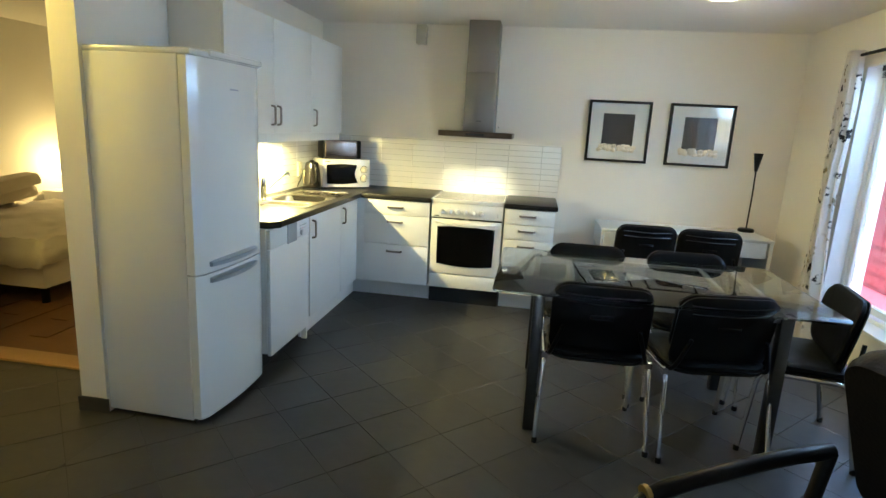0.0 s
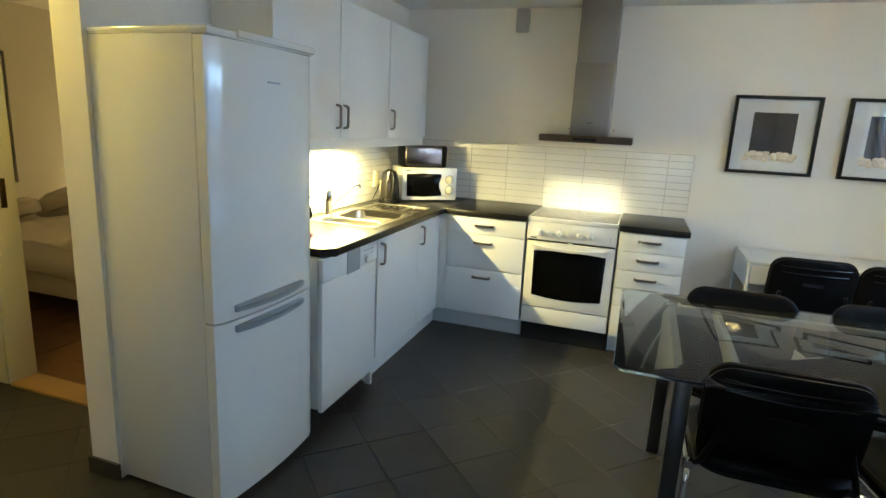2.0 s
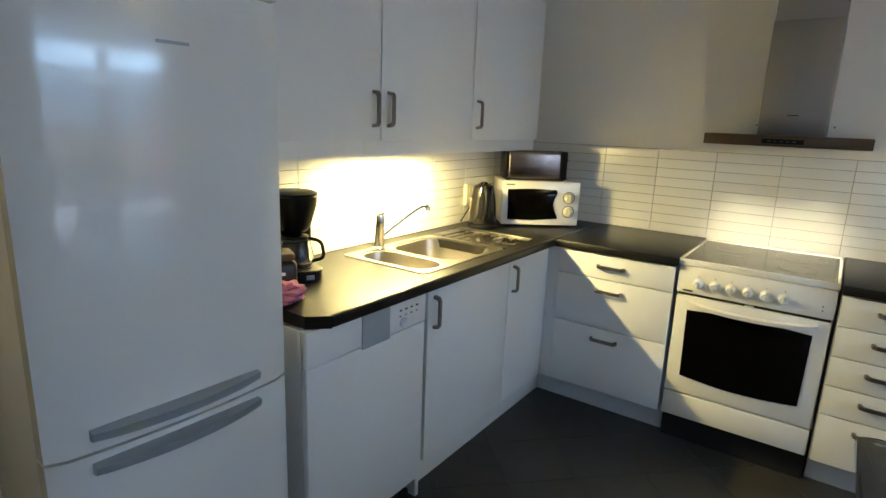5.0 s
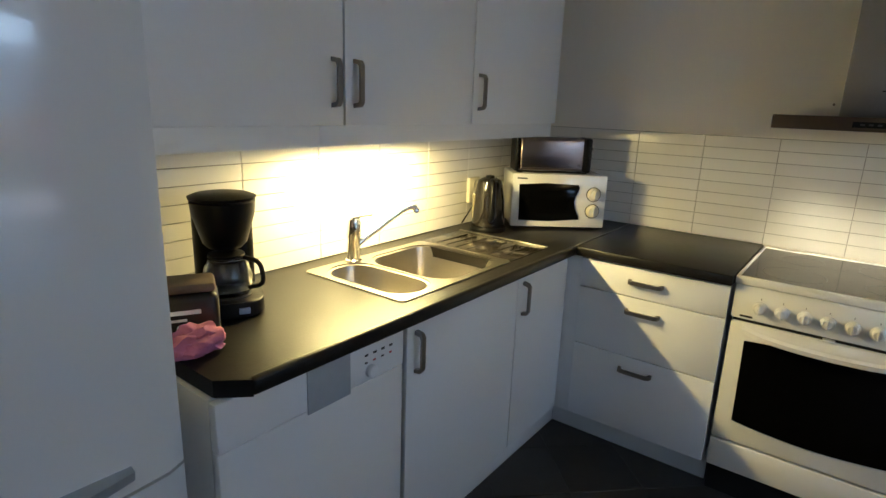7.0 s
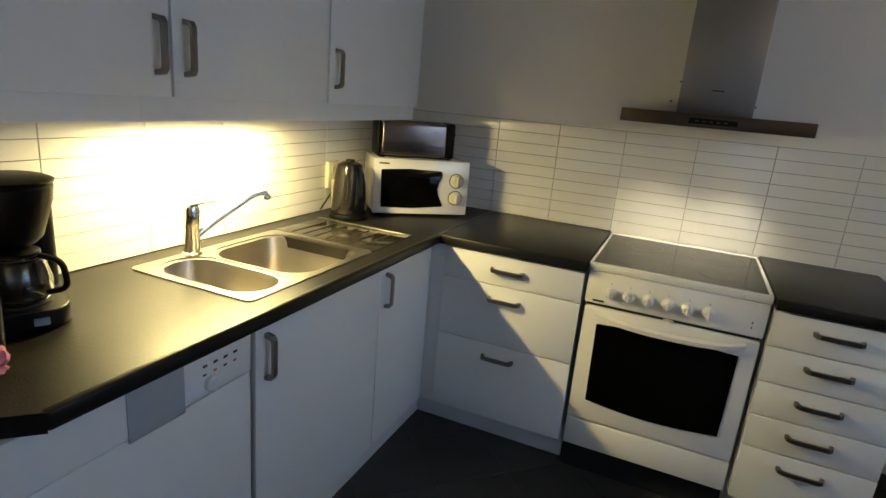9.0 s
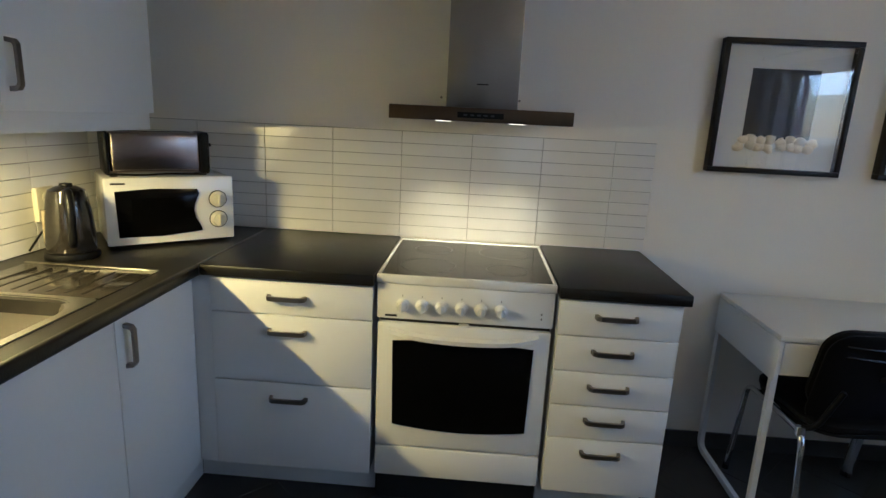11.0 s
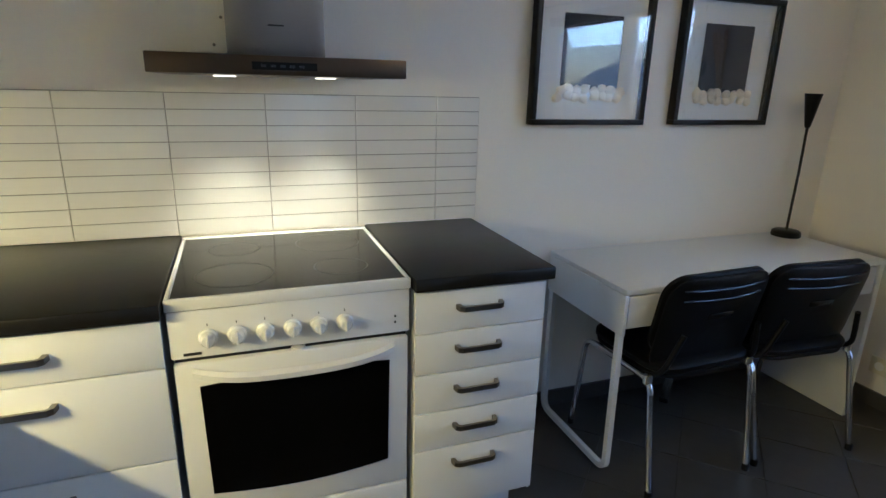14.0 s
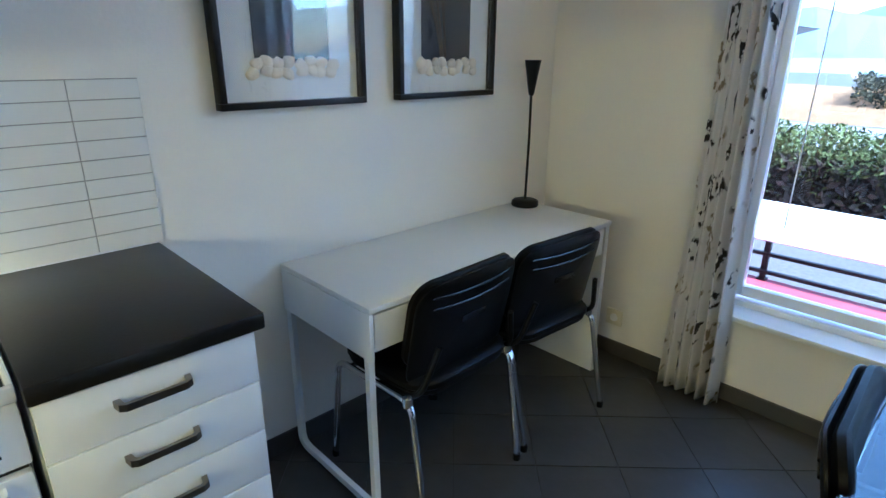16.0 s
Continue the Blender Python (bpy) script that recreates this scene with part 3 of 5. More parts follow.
# fridge
f = thing("fridge_freezer", (-0.945, -2.548, 0), "tall white glossy fridge freezer with grey handles", "fridge", turn=-2.0)
part("body", B(-0.27, 0.235, -0.290, 0.290, 0.018, 1.72, bevel=0.004), M_FRIDGE, f)
for name, z0, z1 in (("freezer_door", 0.030, 0.745), ("fridge_door", 0.752, 1.715)):
    bm = bmesh.new()
    N, rings = 16, []
    for i in range(N + 1):
        s = -1 + 2 * i / N
        x = 0.292 + 0.022 * (1 - s * s) - (0.012 if abs(s) == 1 else 0)
        rings.append([bm.verts.new(p) for p in ((0.240, s * 0.291, z0), (x, s * 0.291, z0), (x, s * 0.291, z1), (0.240, s * 0.291, z1))])
    for a, b in zip(rings, rings[1:]):
        for i in range(4):
            bm.faces.new((a[i], b[i], b[(i + 1) % 4], a[(i + 1) % 4]))
    bm.faces.new(rings[0]), bm.faces.new(list(reversed(rings[-1])))
    d = part(name, bm, M_FRIDGE, f)
    zc = 0.792 if name == "fridge_door" else 0.714
    bm = bmesh.new()
    rings = []
    for i in range(17):
        s = -1 + 2 * i / 16
        x = 0.300 + 0.026 * (1 - s * s)
        e = 0.017 * (1 - 0.15 * s ** 4)
        rings.append([bm.verts.new(p) for p in ((x - 0.012, -0.012 + s * 0.200, zc - e), (x + 0.018, -0.012 + s * 0.200, zc - e * 0.7), (x + 0.022, -0.012 + s * 0.200, zc + e * 0.6), (x - 0.012, -0.012 + s * 0.200, zc + e))])
    for a, b in zip(rings, rings[1:]):
        for i in range(4):
            bm.faces.new((a[i], b[i], b[(i + 1) % 4], a[(i + 1) % 4]))
    bm.faces.new(rings[0]), bm.faces.new(list(reversed(rings[-1])))
    part("handle", bm, (material("dark_grey_handle", (0.07, 0.075, 0.08), 0.3) if zc > 0.8 else material("silver_grey_handle", (0.36, 0.40, 0.44), 0.3, metal=0.3)), d, "dark grey grip" if zc > 0.8 else "silver grey grip")
part("top_cap", B(-0.27, 0.300, -0.291, 0.291, 1.718, 1.745, bevel=0.010), M_FRIDGE, f)
part("hinge_cover", B(0.16, 0.312, -0.16, 0.288, 1.725, 1.752, bevel=0.008), M_FRIDGE, f)
part("door_seal", B(0.2355, 0.2395, -0.284, 0.284, 0.06, 1.712), material("grey_seal", (0.25, 0.24, 0.2), 0.7), f)
part("maker_mark", B(0.3135, 0.3155, -0.02, 0.05, 1.590, 1.597), material("pale_blue_mark", (0.35, 0.38, 0.45), 0.4), f)
for x in (-0.2, 0.2):
    for y in (-0.25, 0.25):
        part("foot", lathe(bmesh.new(), [(0.02, 0.0), (0.02, 0.014), (0.015, 0.019)], 12, (x, y, 0)), M_BLACK, f)
part("kick_grille", B(0.236, 0.240, -0.285, 0.285, 0.004, 0.028), M_BLACKMAT, f)

# ---- dining and desk furniture ----


def pad(bm, w, d, r, z0, thick, dome=0.012, m=None, curve=0.0):
    """An upholstered pad: rounded outline, soft edges, slightly domed."""
    rings = []
    for inset, z in ((min(w, d) / 2 - 0.012, 0.0), (0.10, 0.0), (0.05, 0.0), (0.012, 0.0), (0.0, 0.25 * thick), (0.0, 0.65 * thick), (0.010, 0.92 * thick), (0.03, thick), (0.09, thick + 0.6 * dome), (min(w, d) / 2 - 0.012, thick + dome)):
        rings.append([bm.verts.new((x, y, z0 + z + curve * (x / (w / 2)) ** 2)) for x, y in rounded(w - 2 * inset, d - 2 * inset, max(0.011, r - inset), 7)])
    for a, b in zip(rings, rings[1:]):
        for i in range(len(a)):
            j = (i + 1) % len(a)
            bm.faces.new((a[i], a[j], b[j], b[i]))
    bm.faces.new(list(reversed(rings[0])))
    bm.faces.new(rings[-1])
    if m is not None:
        bmesh.ops.transform(bm, matrix=m, verts=bm.verts[:])
    return bm


M_SHELLBLACK = material("glossy_black_plastic", (0.006, 0.006, 0.007), 0.22, spec=0.5, scale=90, vary=0.1, bump=0.0)


def plate(m):
    bm = box(bmesh.new(), -0.055, 0.055, 0.000, 0.024, -0.0265, -0.0215, bevel=0.002)
    bmesh.ops.transform(bm, matrix=m, verts=bm.verts[:])
    return bm


def visitor_chair(at, turn):
    """A stacking chair: front to +y, back to -y."""
    c = thing("stacking_chair", at, "black vinyl stacking chair with chrome tube legs", "chair", "black stacking chairs", turn)
    part("seat", pad(bmesh.new(), 0.465, 0.43, 0.10, 0.435, 0.040), M_VINYL, c)
    part("seat_shell", prism(bmesh.new(), rounded(0.45, 0.41, 0.09), pose(0, 0, 0.420), 0.014, 0.004), M_BLACK, c)
    tilt = pose(0, -0.190, 0.640, 79, 0, 180)
    part("backrest", pad(bmesh.new(), 0.465, 0.325, 0.085, -0.006, 0.034, 0.008, tilt, 0.030), M_VINYL, c)
    bm = pad(bmesh.new(), 0.460, 0.385, 0.085, -0.022, 0.015, -0.002, tilt @ pose(0, -0.032, 0), 0.030)
    shell = part("back_shell", bm, M_BLACK, c, "glossy black moulded plastic shell")
    for yr, half in ((0.118, 0.185), (0.078, 0.175)):
        pts = [(half * k / 4, yr, -0.0225 + 0.030 * (half * k / 4 / 0.23) ** 2) for k in range(-4, 5)]
        part("rib", tube(bmesh.new(), [tilt @ Vector(q) for q in pts], 0.0045, 8), M_SHELLBLACK, shell)
    # raised glossy plate, added to draw the glint at the grip recess
    part("grip_glint_plate", plate(tilt), M_SHELLBLACK, shell)
    for s in (-1, 1):
        x = s * 0.245
        part("side_frame", tube(bmesh.new(), [(x * 1.03, 0.225, 0.004), (x, 0.185, 0.418), (x, -0.185, 0.418), (x * 1.06, -0.262, 0.004)], 0.0115, 12, 0.05), M_CHROME, c)
        part("back_upright", tube(bmesh.new(), [(x * 0.93, -0.02, 0.412), (x * 0.93, -0.20, 0.425), (x * 0.70, -0.232, 0.60)], 0.010, 10, 0.07), M_BLACK, c)
        part("bracket", lathe(bmesh.new(), [(0.010, -0.02), (0.017, -0.016), (0.017, 0.016), (0.010, 0.02)], 14, (x, -0.17, 0.420)), M_CHROME, c)
        for y, k in ((0.226, 1.03), (-0.263, 1.06)):
            part("foot_cap", lathe(bmesh.new(), [(0.014, 0.0), (0.014, 0.022), (0.012, 0.026)], 12, (x * k, y, 0)), M_BLACK, c)
    for y in (0.13, -0.13):
        part("cross_bar", tube(bmesh.new(), [(-0.245, y, 0.412), (0.245, y, 0.412)], 0.009, 8), M_CHROME, c)
    return c


visitor_chair((1.177, -2.325, 0), 0)
first = bpy.data.objects["stacking_chair"]
for x, y, a in ((1.70, -2.32, 10), (1.18, -1.77, 180), (1.775, -1.76, 182), (2.17, -2.20, 80), (1.725, -0.375, 2), (2.215, -0.395, -4)):
    copy_thing(first, pose(x, y, 0, 0, 0, a))

# glass dining table
tb = thing("glass_table", (1.44, -2.09, 0), "rectangular clear glass dining table on a metal frame", "table")
top = part("tabletop", prism(bmesh.new(), rounded(1.56, 1.00, 0.045), pose(0, 0, 0.738), 0.010, 0.002), M_TGLASS, tb, "clear green-edged glass top")
top.visible_shadow = False
M_TLEG = material("grey_table_leg", (0.07, 0.07, 0.073), 0.32, metal=0.7, vary=0.06)
for sx in (-1, 1):
    for sy in (-1, 1):
        x, y = sx * 0.555, sy * 0.375
        leg = part("leg", box(bmesh.new(), x - 0.027, x + 0.027, y - 0.027, y + 0.027, 0.002, 0.727, bevel=0.004), M_TLEG, tb)
        part("suction_pad", lathe(bmesh.new(), [(0.022, 0.7272), (0.022, 0.7315), (0.018, 0.7376)], 16, (x, y, 0)), M_CHROME, leg)
for y in (-0.375, 0.375):
    part("long_rail", box(bmesh.new(), -0.527, 0.527, y - 0.014, y + 0.014, 0.685, 0.725, bevel=0.002), M_STEEL, tb)
for x in (-0.555, 0.555):
    part("short_rail", box(bmesh.new(), x - 0.014, x + 0.014, -0.347, 0.347, 0.685, 0.725, bevel=0.002), M_STEEL, tb)
for x in (-0.37, 0.37):
    part("cross_rail", box(bmesh.new(), x - 0.012, x + 0.012, -0.360, 0.360, 0.700, 0.724, bevel=0.002), M_STEEL, tb)

# white desk
D = thing("white_desk", (2.045, -0.255, 0), "white lacquered desk with two drawers and a bent metal leg", "desk")
part("desktop", box(bmesh.new(), -0.655, 0.655, -0.25, 0.25, 0.722, 0.742, bevel=0.004), M_DESK, D)
part("side_panel", box(bmesh.new(), -0.655, -0.640, -0.25, 0.25, 0.572, 0.7215, bevel=0.002), M_DESK, D)
part("back_panel", box(bmesh.new(), -0.639, 0.61, 0.225, 0.24, 0.585, 0.7215), M_DESK, D)
part("drawer_box", box(bmesh.new(), -0.639, 0.61, -0.225, 0.2245, 0.600, 0.7205), M_DESK, D)
for x0, x1 in ((-0.635, -0.012), (-0.008, 0.605)):
    part("drawer_front", box(bmesh.new(), x0, x1, -0.246, -0.226, 0.596, 0.715, bevel=0.003), M_DESK, D)
part("leg_panel", box(bmesh.new(), 0.620, 0.650, -0.245, 0.245, 0.003, 0.7215, bevel=0.003), M_DESK, D)
part("bent_leg", tube(bmesh.new(), [(-0.643, -0.225, 0.60), (-0.643, -0.235, 0.018), (-0.643, 0.225, 0.018), (-0.643, 0.225, 0.60)], 0.015, 4, 0.05), M_DESK, D)

# lamp on the desk
L = thing("desk_lamp", (2.625, -0.085, 0.742), "slim black table lamp with a small cone shade", "lamp")
part("base", lathe(bmesh.new(), [(0.062, 0.0), (0.064, 0.006), (0.062, 0.022), (0.055, 0.028), (0.010, 0.030)], 32), M_BLACK, L)
part("stem", tube(bmesh.new(), [(0, 0, 0.028), (0.004, 0, 0.30), (0.0, 0, 0.53)], 0.006, 10), M_BLACKWOOD, L)
part("shade", lathe(bmesh.new(), [(0.010, 0.505), (0.014, 0.52), (0.036, 0.655), (0.033, 0.655), (0.012, 0.53)], 28), M_BLACK, L, "black cone shade")


def shell_picture(x, twigs):
    P = thing("framed_picture", (x, -0.002, 1.257), "black deep-framed picture of dark print and cream shells", "picture", "framed shell pictures")
    w = 0.515
    for n, q in (("frame_bottom", (-w / 2, w / 2, -0.042, 0, 0.0, 0.020)), ("frame_top", (-w / 2, w / 2, -0.042, 0, 0.493, 0.513)), ("frame_left", (-w / 2, -w / 2 + 0.020, -0.042, 0, 0.0203, 0.4927)), ("frame_right", (w / 2 - 0.020, w / 2, -0.042, 0, 0.0203, 0.4927))):
        part(n, box(bmesh.new(), *q, bevel=0.0015), M_BLACKWOOD, P)
    part("mat_board", box(bmesh.new(), -w / 2 + 0.0205, w / 2 - 0.0205, -0.012, -0.003, 0.0205, 0.4925), M_MAT, P, "white mat board")
    pr = part("print", box(bmesh.new(), -0.130, 0.130, -0.0145, -0.0125, 0.125, 0.405), M_DARKPIC, P, "dark print in the middle")
    rnd = random.Random(4 + twigs)
    for i in range(16):
        a = rnd.uniform(-0.12, 0.12)
        bm = bmesh.new()
        bmesh.ops.create_icosphere(bm, subdivisions=2, radius=1)
        for v in bm.verts:
            k = 1 + 0.35 * noise.noise(v.co * 1.7 + Vector((i * 3.1, twigs, 0)))
            v.co = Vector((v.co.x * 0.024 * k, v.co.y * 0.008, v.co.z * 0.019 * k))
        bmesh.ops.transform(bm, matrix=pose(-0.135 + 0.27 * (i % 8) / 7 + rnd.uniform(-0.01, 0.01), -0.021, 0.105 + 0.024 * (i // 8) + rnd.uniform(-0.008, 0.008), 0, rnd.uniform(-40, 40), 0), verts=bm.verts[:])
        part("shell", bm, M_SHELL, P)
    for i in range(twigs):
        x0 = rnd.uniform(-0.08, 0.08)
        part("twig", tube(bmesh.new(), [(x0 * 0.4, -0.017, 0.13), (x0 * 0.7, -0.018, 0.24), (x0 * 1.25, -0.017, 0.33 + rnd.uniform(0, 0.08))], 0.0022, 6, 0.05), M_TWIGP, P)
    g = part("glass", box(bmesh.new(), -w / 2 + 0.0205, w / 2 - 0.0205, -0.036, -0.034, 0.0205, 0.4925), M_PANE, P, "reflecting picture glass")
    g.visible_shadow = False


M_PANE = clear_glass("picture_glass")
M_PANE.node_tree.nodes["Principled BSDF"].inputs["IOR"].default_value = 1.48
M_TWIGP = material("dried_twig", (0.12, 0.08, 0.05), 0.8, vary=0.2)
shell_picture(1.494, 0)
shell_picture(2.160, 8)

# black lounge chair
A = thing("lounge_armchair", (1.55, -3.88, 0), "black leather lounge chair with black bent-wood arms", "armchair", turn=115)
M_LEATHER = material("black_leather", (0.006, 0.005, 0.005), 0.45, spec=0.25, scale=120, vary=0.25, bump=0.06, stain=0.1, stain_scale=7)
part("seat_cushion", pad(bmesh.new(), 0.54, 0.56, 0.08, 0.0, 0.11, 0.03, pose(0, 0.03, 0.34, 8, 0, 0)), M_LEATHER, A)
part("back_cushion", pad(bmesh.new(), 0.54, 0.52, 0.08, 0.0, 0.11, 0.03, pose(0, -0.33, 0.70, 68, 0, 0)), M_LEATHER, A)
part("headrest", pad(bmesh.new(), 0.50, 0.20, 0.07, 0.0, 0.12, 0.03, pose(0, -0.47, 1.06, 70, 0, 0)), M_LEATHER, A)
for s in (-1, 1):
    x = s * 0.32
    arm = part("arm", tube(bmesh.new(), [(x, 0.30, 0.006), (x, 0.36, 0.30), (x, 0.30, 0.545), (x, -0.15, 0.600), (x, -0.36, 0.60)], 0.024, 10, 0.12), M_BLACKWOOD, A)
    part("arm_band", tube(bmesh.new(), [(x, 0.275, 0.5475), (x, 0.262, 0.549)], 0.0255, 10), material("brass_band", (0.5, 0.36, 0.12), 0.35, metal=1.0), arm)
    part("rear_leg", tube(bmesh.new(), [(x, -0.36, 0.60), (x, -0.30, 0.30), (x, -0.36, 0.006)], 0.022, 10, 0.1), M_BLACKWOOD, A)
    part("side_rail", tube(bmesh.new(), [(x, 0.34, 0.30), (x, -0.31, 0.30)], 0.020, 10), M_BLACKWOOD, A)
for y in (0.22, -0.22):
    part("cross_rail", tube(bmesh.new(), [(-0.32, y, 0.31), (0.32, y, 0.31)], 0.018, 10), M_BLACKWOOD, A)

# ceiling lamp
c = thing("ceiling_lamp", (1.74, -1.70, H), "round opal glass ceiling lamp, switched on", "lamp")
part("base_plate", lathe(bmesh.new(), [(0.10, -0.030), (0.11, -0.022), (0.11, -0.0005)], 32), M_WHITE, c)
part("shade", lathe(bmesh.new(), [(0.02, -0.128), (0.09, -0.116), (0.135, -0.085), (0.145, -0.055), (0.13, -0.0305)], 36), glow("opal_glass_lit", (1.0, 0.90, 0.72), 1.2), c, "glowing opal shade")

# ---- window, curtain, blind ----


def window(name, at, turn, y0, y1, mull, label):
    W = thing(name, at, label, "window", kind="structure", turn=turn)
    h, t = (y1 - y0) / 2, HEAD - SILL
    mid = mull - (y0 + y1) / 2
    fx0, fx1 = 0.10, 0.17
    for n, q in (("frame_bottom", (-h, h, 0.0, 0.06 - 0.015)), ("frame_top", (-h, h, t - 0.06, t)), ("frame_side", (-h, -h + 0.042, 0.0603, t - 0.0603)), ("frame_side", (h - 0.042, h, 0.0603, t - 0.0603)), ("mullion", (mid - 0.04, mid + 0.04, 0.0603, t - 0.0603))):
        part(n, box(bmesh.new(), fx0, fx1, q[0] + 0.001, q[1] - 0.001, q[2] + 0.001, q[3] - 0.001, bevel=0.004), M_WHITE, W)
    for a, b in ((-h + 0.042, mid - 0.04), (mid + 0.04, h - 0.042)):
        sash = part("sash", box(bmesh.new(), 0.110, 0.155, a + 0.001, a + 0.034, 0.062, t - 0.062, bevel=0.003), M_WHITE, W)
        part("sash_side", box(bmesh.new(), 0.110, 0.155, b - 0.034, b - 0.001, 0.062, t - 0.062, bevel=0.003), M_WHITE, sash)
        for z in (0.062, t - 0.107):
            part("sash_rail", box(bmesh.new(), 0.110, 0.155, a + 0.0345, b - 0.0345, z, z + 0.045, bevel=0.003), M_WHITE, sash)
        g = part("pane", box(bmesh.new(), 0.130, 0.136, a + 0.0345, b - 0.0345, 0.1075, t - 0.1075), M_GLASS, sash, "clear window pane")
        g.visible_shadow = False
    part("window_sill", box(bmesh.new(), -0.035, 0.099, -h - 0.03, h + 0.03, -0.002, 0.020, bevel=0.004), M_WHITE, W)
    for y in (-h, h):
        s = 1 if y < 0 else -1
        part("reveal_lining", box(bmesh.new(), -0.006, 0.099, min(y, y + s * 0.012), max(y, y + s * 0.012), 0.021, t - 0.013), M_WHITE, W)
    part("reveal_lining", box(bmesh.new(), -0.006, 0.099, -h + 0.0125, h - 0.0125, t - 0.012, t), M_WHITE, W)
    return W


window("window_1", (XR, (WIN0 + WIN1) / 2, SILL), 0, WIN0, WIN1, -1.86, "large white-framed window with two panes and low sill")
# unseen south window, added around the fill light
window("window_2", ((LW0 + LW1) / 2, SOUTH, SILL), -90, LW0, LW1, 1.2, "added unseen white-framed window with two panes, opening for the fill light")

M_BLIND = material("dark_blind", (0.02, 0.022, 0.03), 0.5, vary=0.1)
b = thing("rolled_blind", (XR + 0.045, -1.955, HEAD - 0.075), "dark slatted blind drawn up at the window head", "blind")
part("head_rail", box(bmesh.new(), -0.025, 0.025, -0.93, 0.93, 0.030, 0.062, bevel=0.003), M_BLIND, b)
for i in range(5):
    part("slat", box(bmesh.new(), -0.024, 0.024, -0.92, 0.92, -0.012 + i * 0.008, -0.009 + i * 0.008), M_BLIND, b)
part("cord", tube(bmesh.new(), [(0.028, 0.86, 0.03), (0.03, 0.862, -1.15)], 0.0025, 6), M_WHITE, b)

rod = thing("curtain_rod", (XR - 0.085, -1.95, 2.065), "black metal curtain rod above the window", "curtain rod")
part("rod", tube(bmesh.new(), [(0, -1.15, 0), (0, 1.12, 0)], 0.0105, 12), M_BLACK, rod)
for y in (-1.16, 1.13):
    part("finial", lathe(bmesh.new(), [(0.006, -0.02), (0.018, -0.008), (0.018, 0.008), (0.006, 0.02)], 14, (0, y, 0)), M_BLACK, rod)
for y in (-1.05, 1.06):
    part("bracket", tube(bmesh.new(), [(0.083, y, 0.02), (0.02, y, 0.02), (0, y, 0.012)], 0.007, 8), M_BLACK, rod)

# printed curtain
M_CURT = bpy.data.materials.new("printed_sheer_curtain")
M_CURT.use_nodes = True
nt = M_CURT.node_tree
bs = nt.nodes["Principled BSDF"]
co = nt.nodes.new("ShaderNodeTexCoord")
mp = nt.nodes.new("ShaderNodeMapping")
mp.inputs["Scale"].default_value = (1, 1, 1)
nt.links.new(co.outputs["UV"], mp.inputs["Vector"])
big = nt.nodes.new("ShaderNodeTexNoise")
big.inputs["Scale"].default_value, big.inputs["Detail"].default_value = 5.0, 1
leaf = nt.nodes.new("ShaderNodeTexNoise")
leaf.inputs["Scale"].default_value, leaf.inputs["Detail"].default_value = 22, 3
for n_ in (big, leaf):
    nt.links.new(mp.outputs[0], n_.inputs["Vector"])


def step_ramp(src, a, b):
    r = nt.nodes.new("ShaderNodeMapRange")
    r.inputs["From Min"].default_value, r.inputs["From Max"].default_value = a, b
    nt.links.new(src, r.inputs["Value"])
    return r.outputs[0]


def mult(a, b):
    m_ = nt.nodes.new("ShaderNodeMath")
    m_.operation = "MULTIPLY"
    nt.links.new(a, m_.inputs[0])
    nt.links.new(b, m_.inputs[1])
    return m_.outputs[0]


mask = mult(step_ramp(big.outputs["Fac"], 0.57, 0.60), step_ramp(leaf.outputs["Fac"], 0.50, 0.55))
mask2 = mult(step_ramp(big.outputs["Fac"], 0.42, 0.38), step_ramp(leaf.outputs["Fac"], 0.50, 0.58))
mix = nt.nodes.new("ShaderNodeMix")
mix.data_type = "RGBA"
mix.inputs["A"].default_value = (0.82, 0.80, 0.77, 1)
mix.inputs["B"].default_value = (0.035, 0.033, 0.035, 1)
nt.links.new(mask, mix.inputs["Factor"])
mix2 = nt.nodes.new("ShaderNodeMix")
mix2.data_type = "RGBA"
mix2.inputs["B"].default_value = (0.30, 0.25, 0.16, 1)
nt.links.new(mix.outputs["Result"], mix2.inputs["A"])
nt.links.new(mask2, mix2.inputs["Factor"])
nt.links.new(mix2.outputs["Result"], bs.inputs["Base Color"])
bs.inputs["Roughness"].default_value = 0.9
bs.inputs["Transmission Weight"].default_value = 0.0
tr = nt.nodes.new("ShaderNodeBsdfTranslucent")
nt.links.new(mix2.outputs["Result"], tr.inputs["Color"])
ms = nt.nodes.new("ShaderNodeMixShader")
ms.inputs[0].default_value = 0.5
nt.links.new(bs.outputs[0], ms.inputs[1])
nt.links.new(tr.outputs[0], ms.inputs[2])
nt.links.new(ms.outputs[0], nt.nodes["Material Output"].inputs["Surface"])


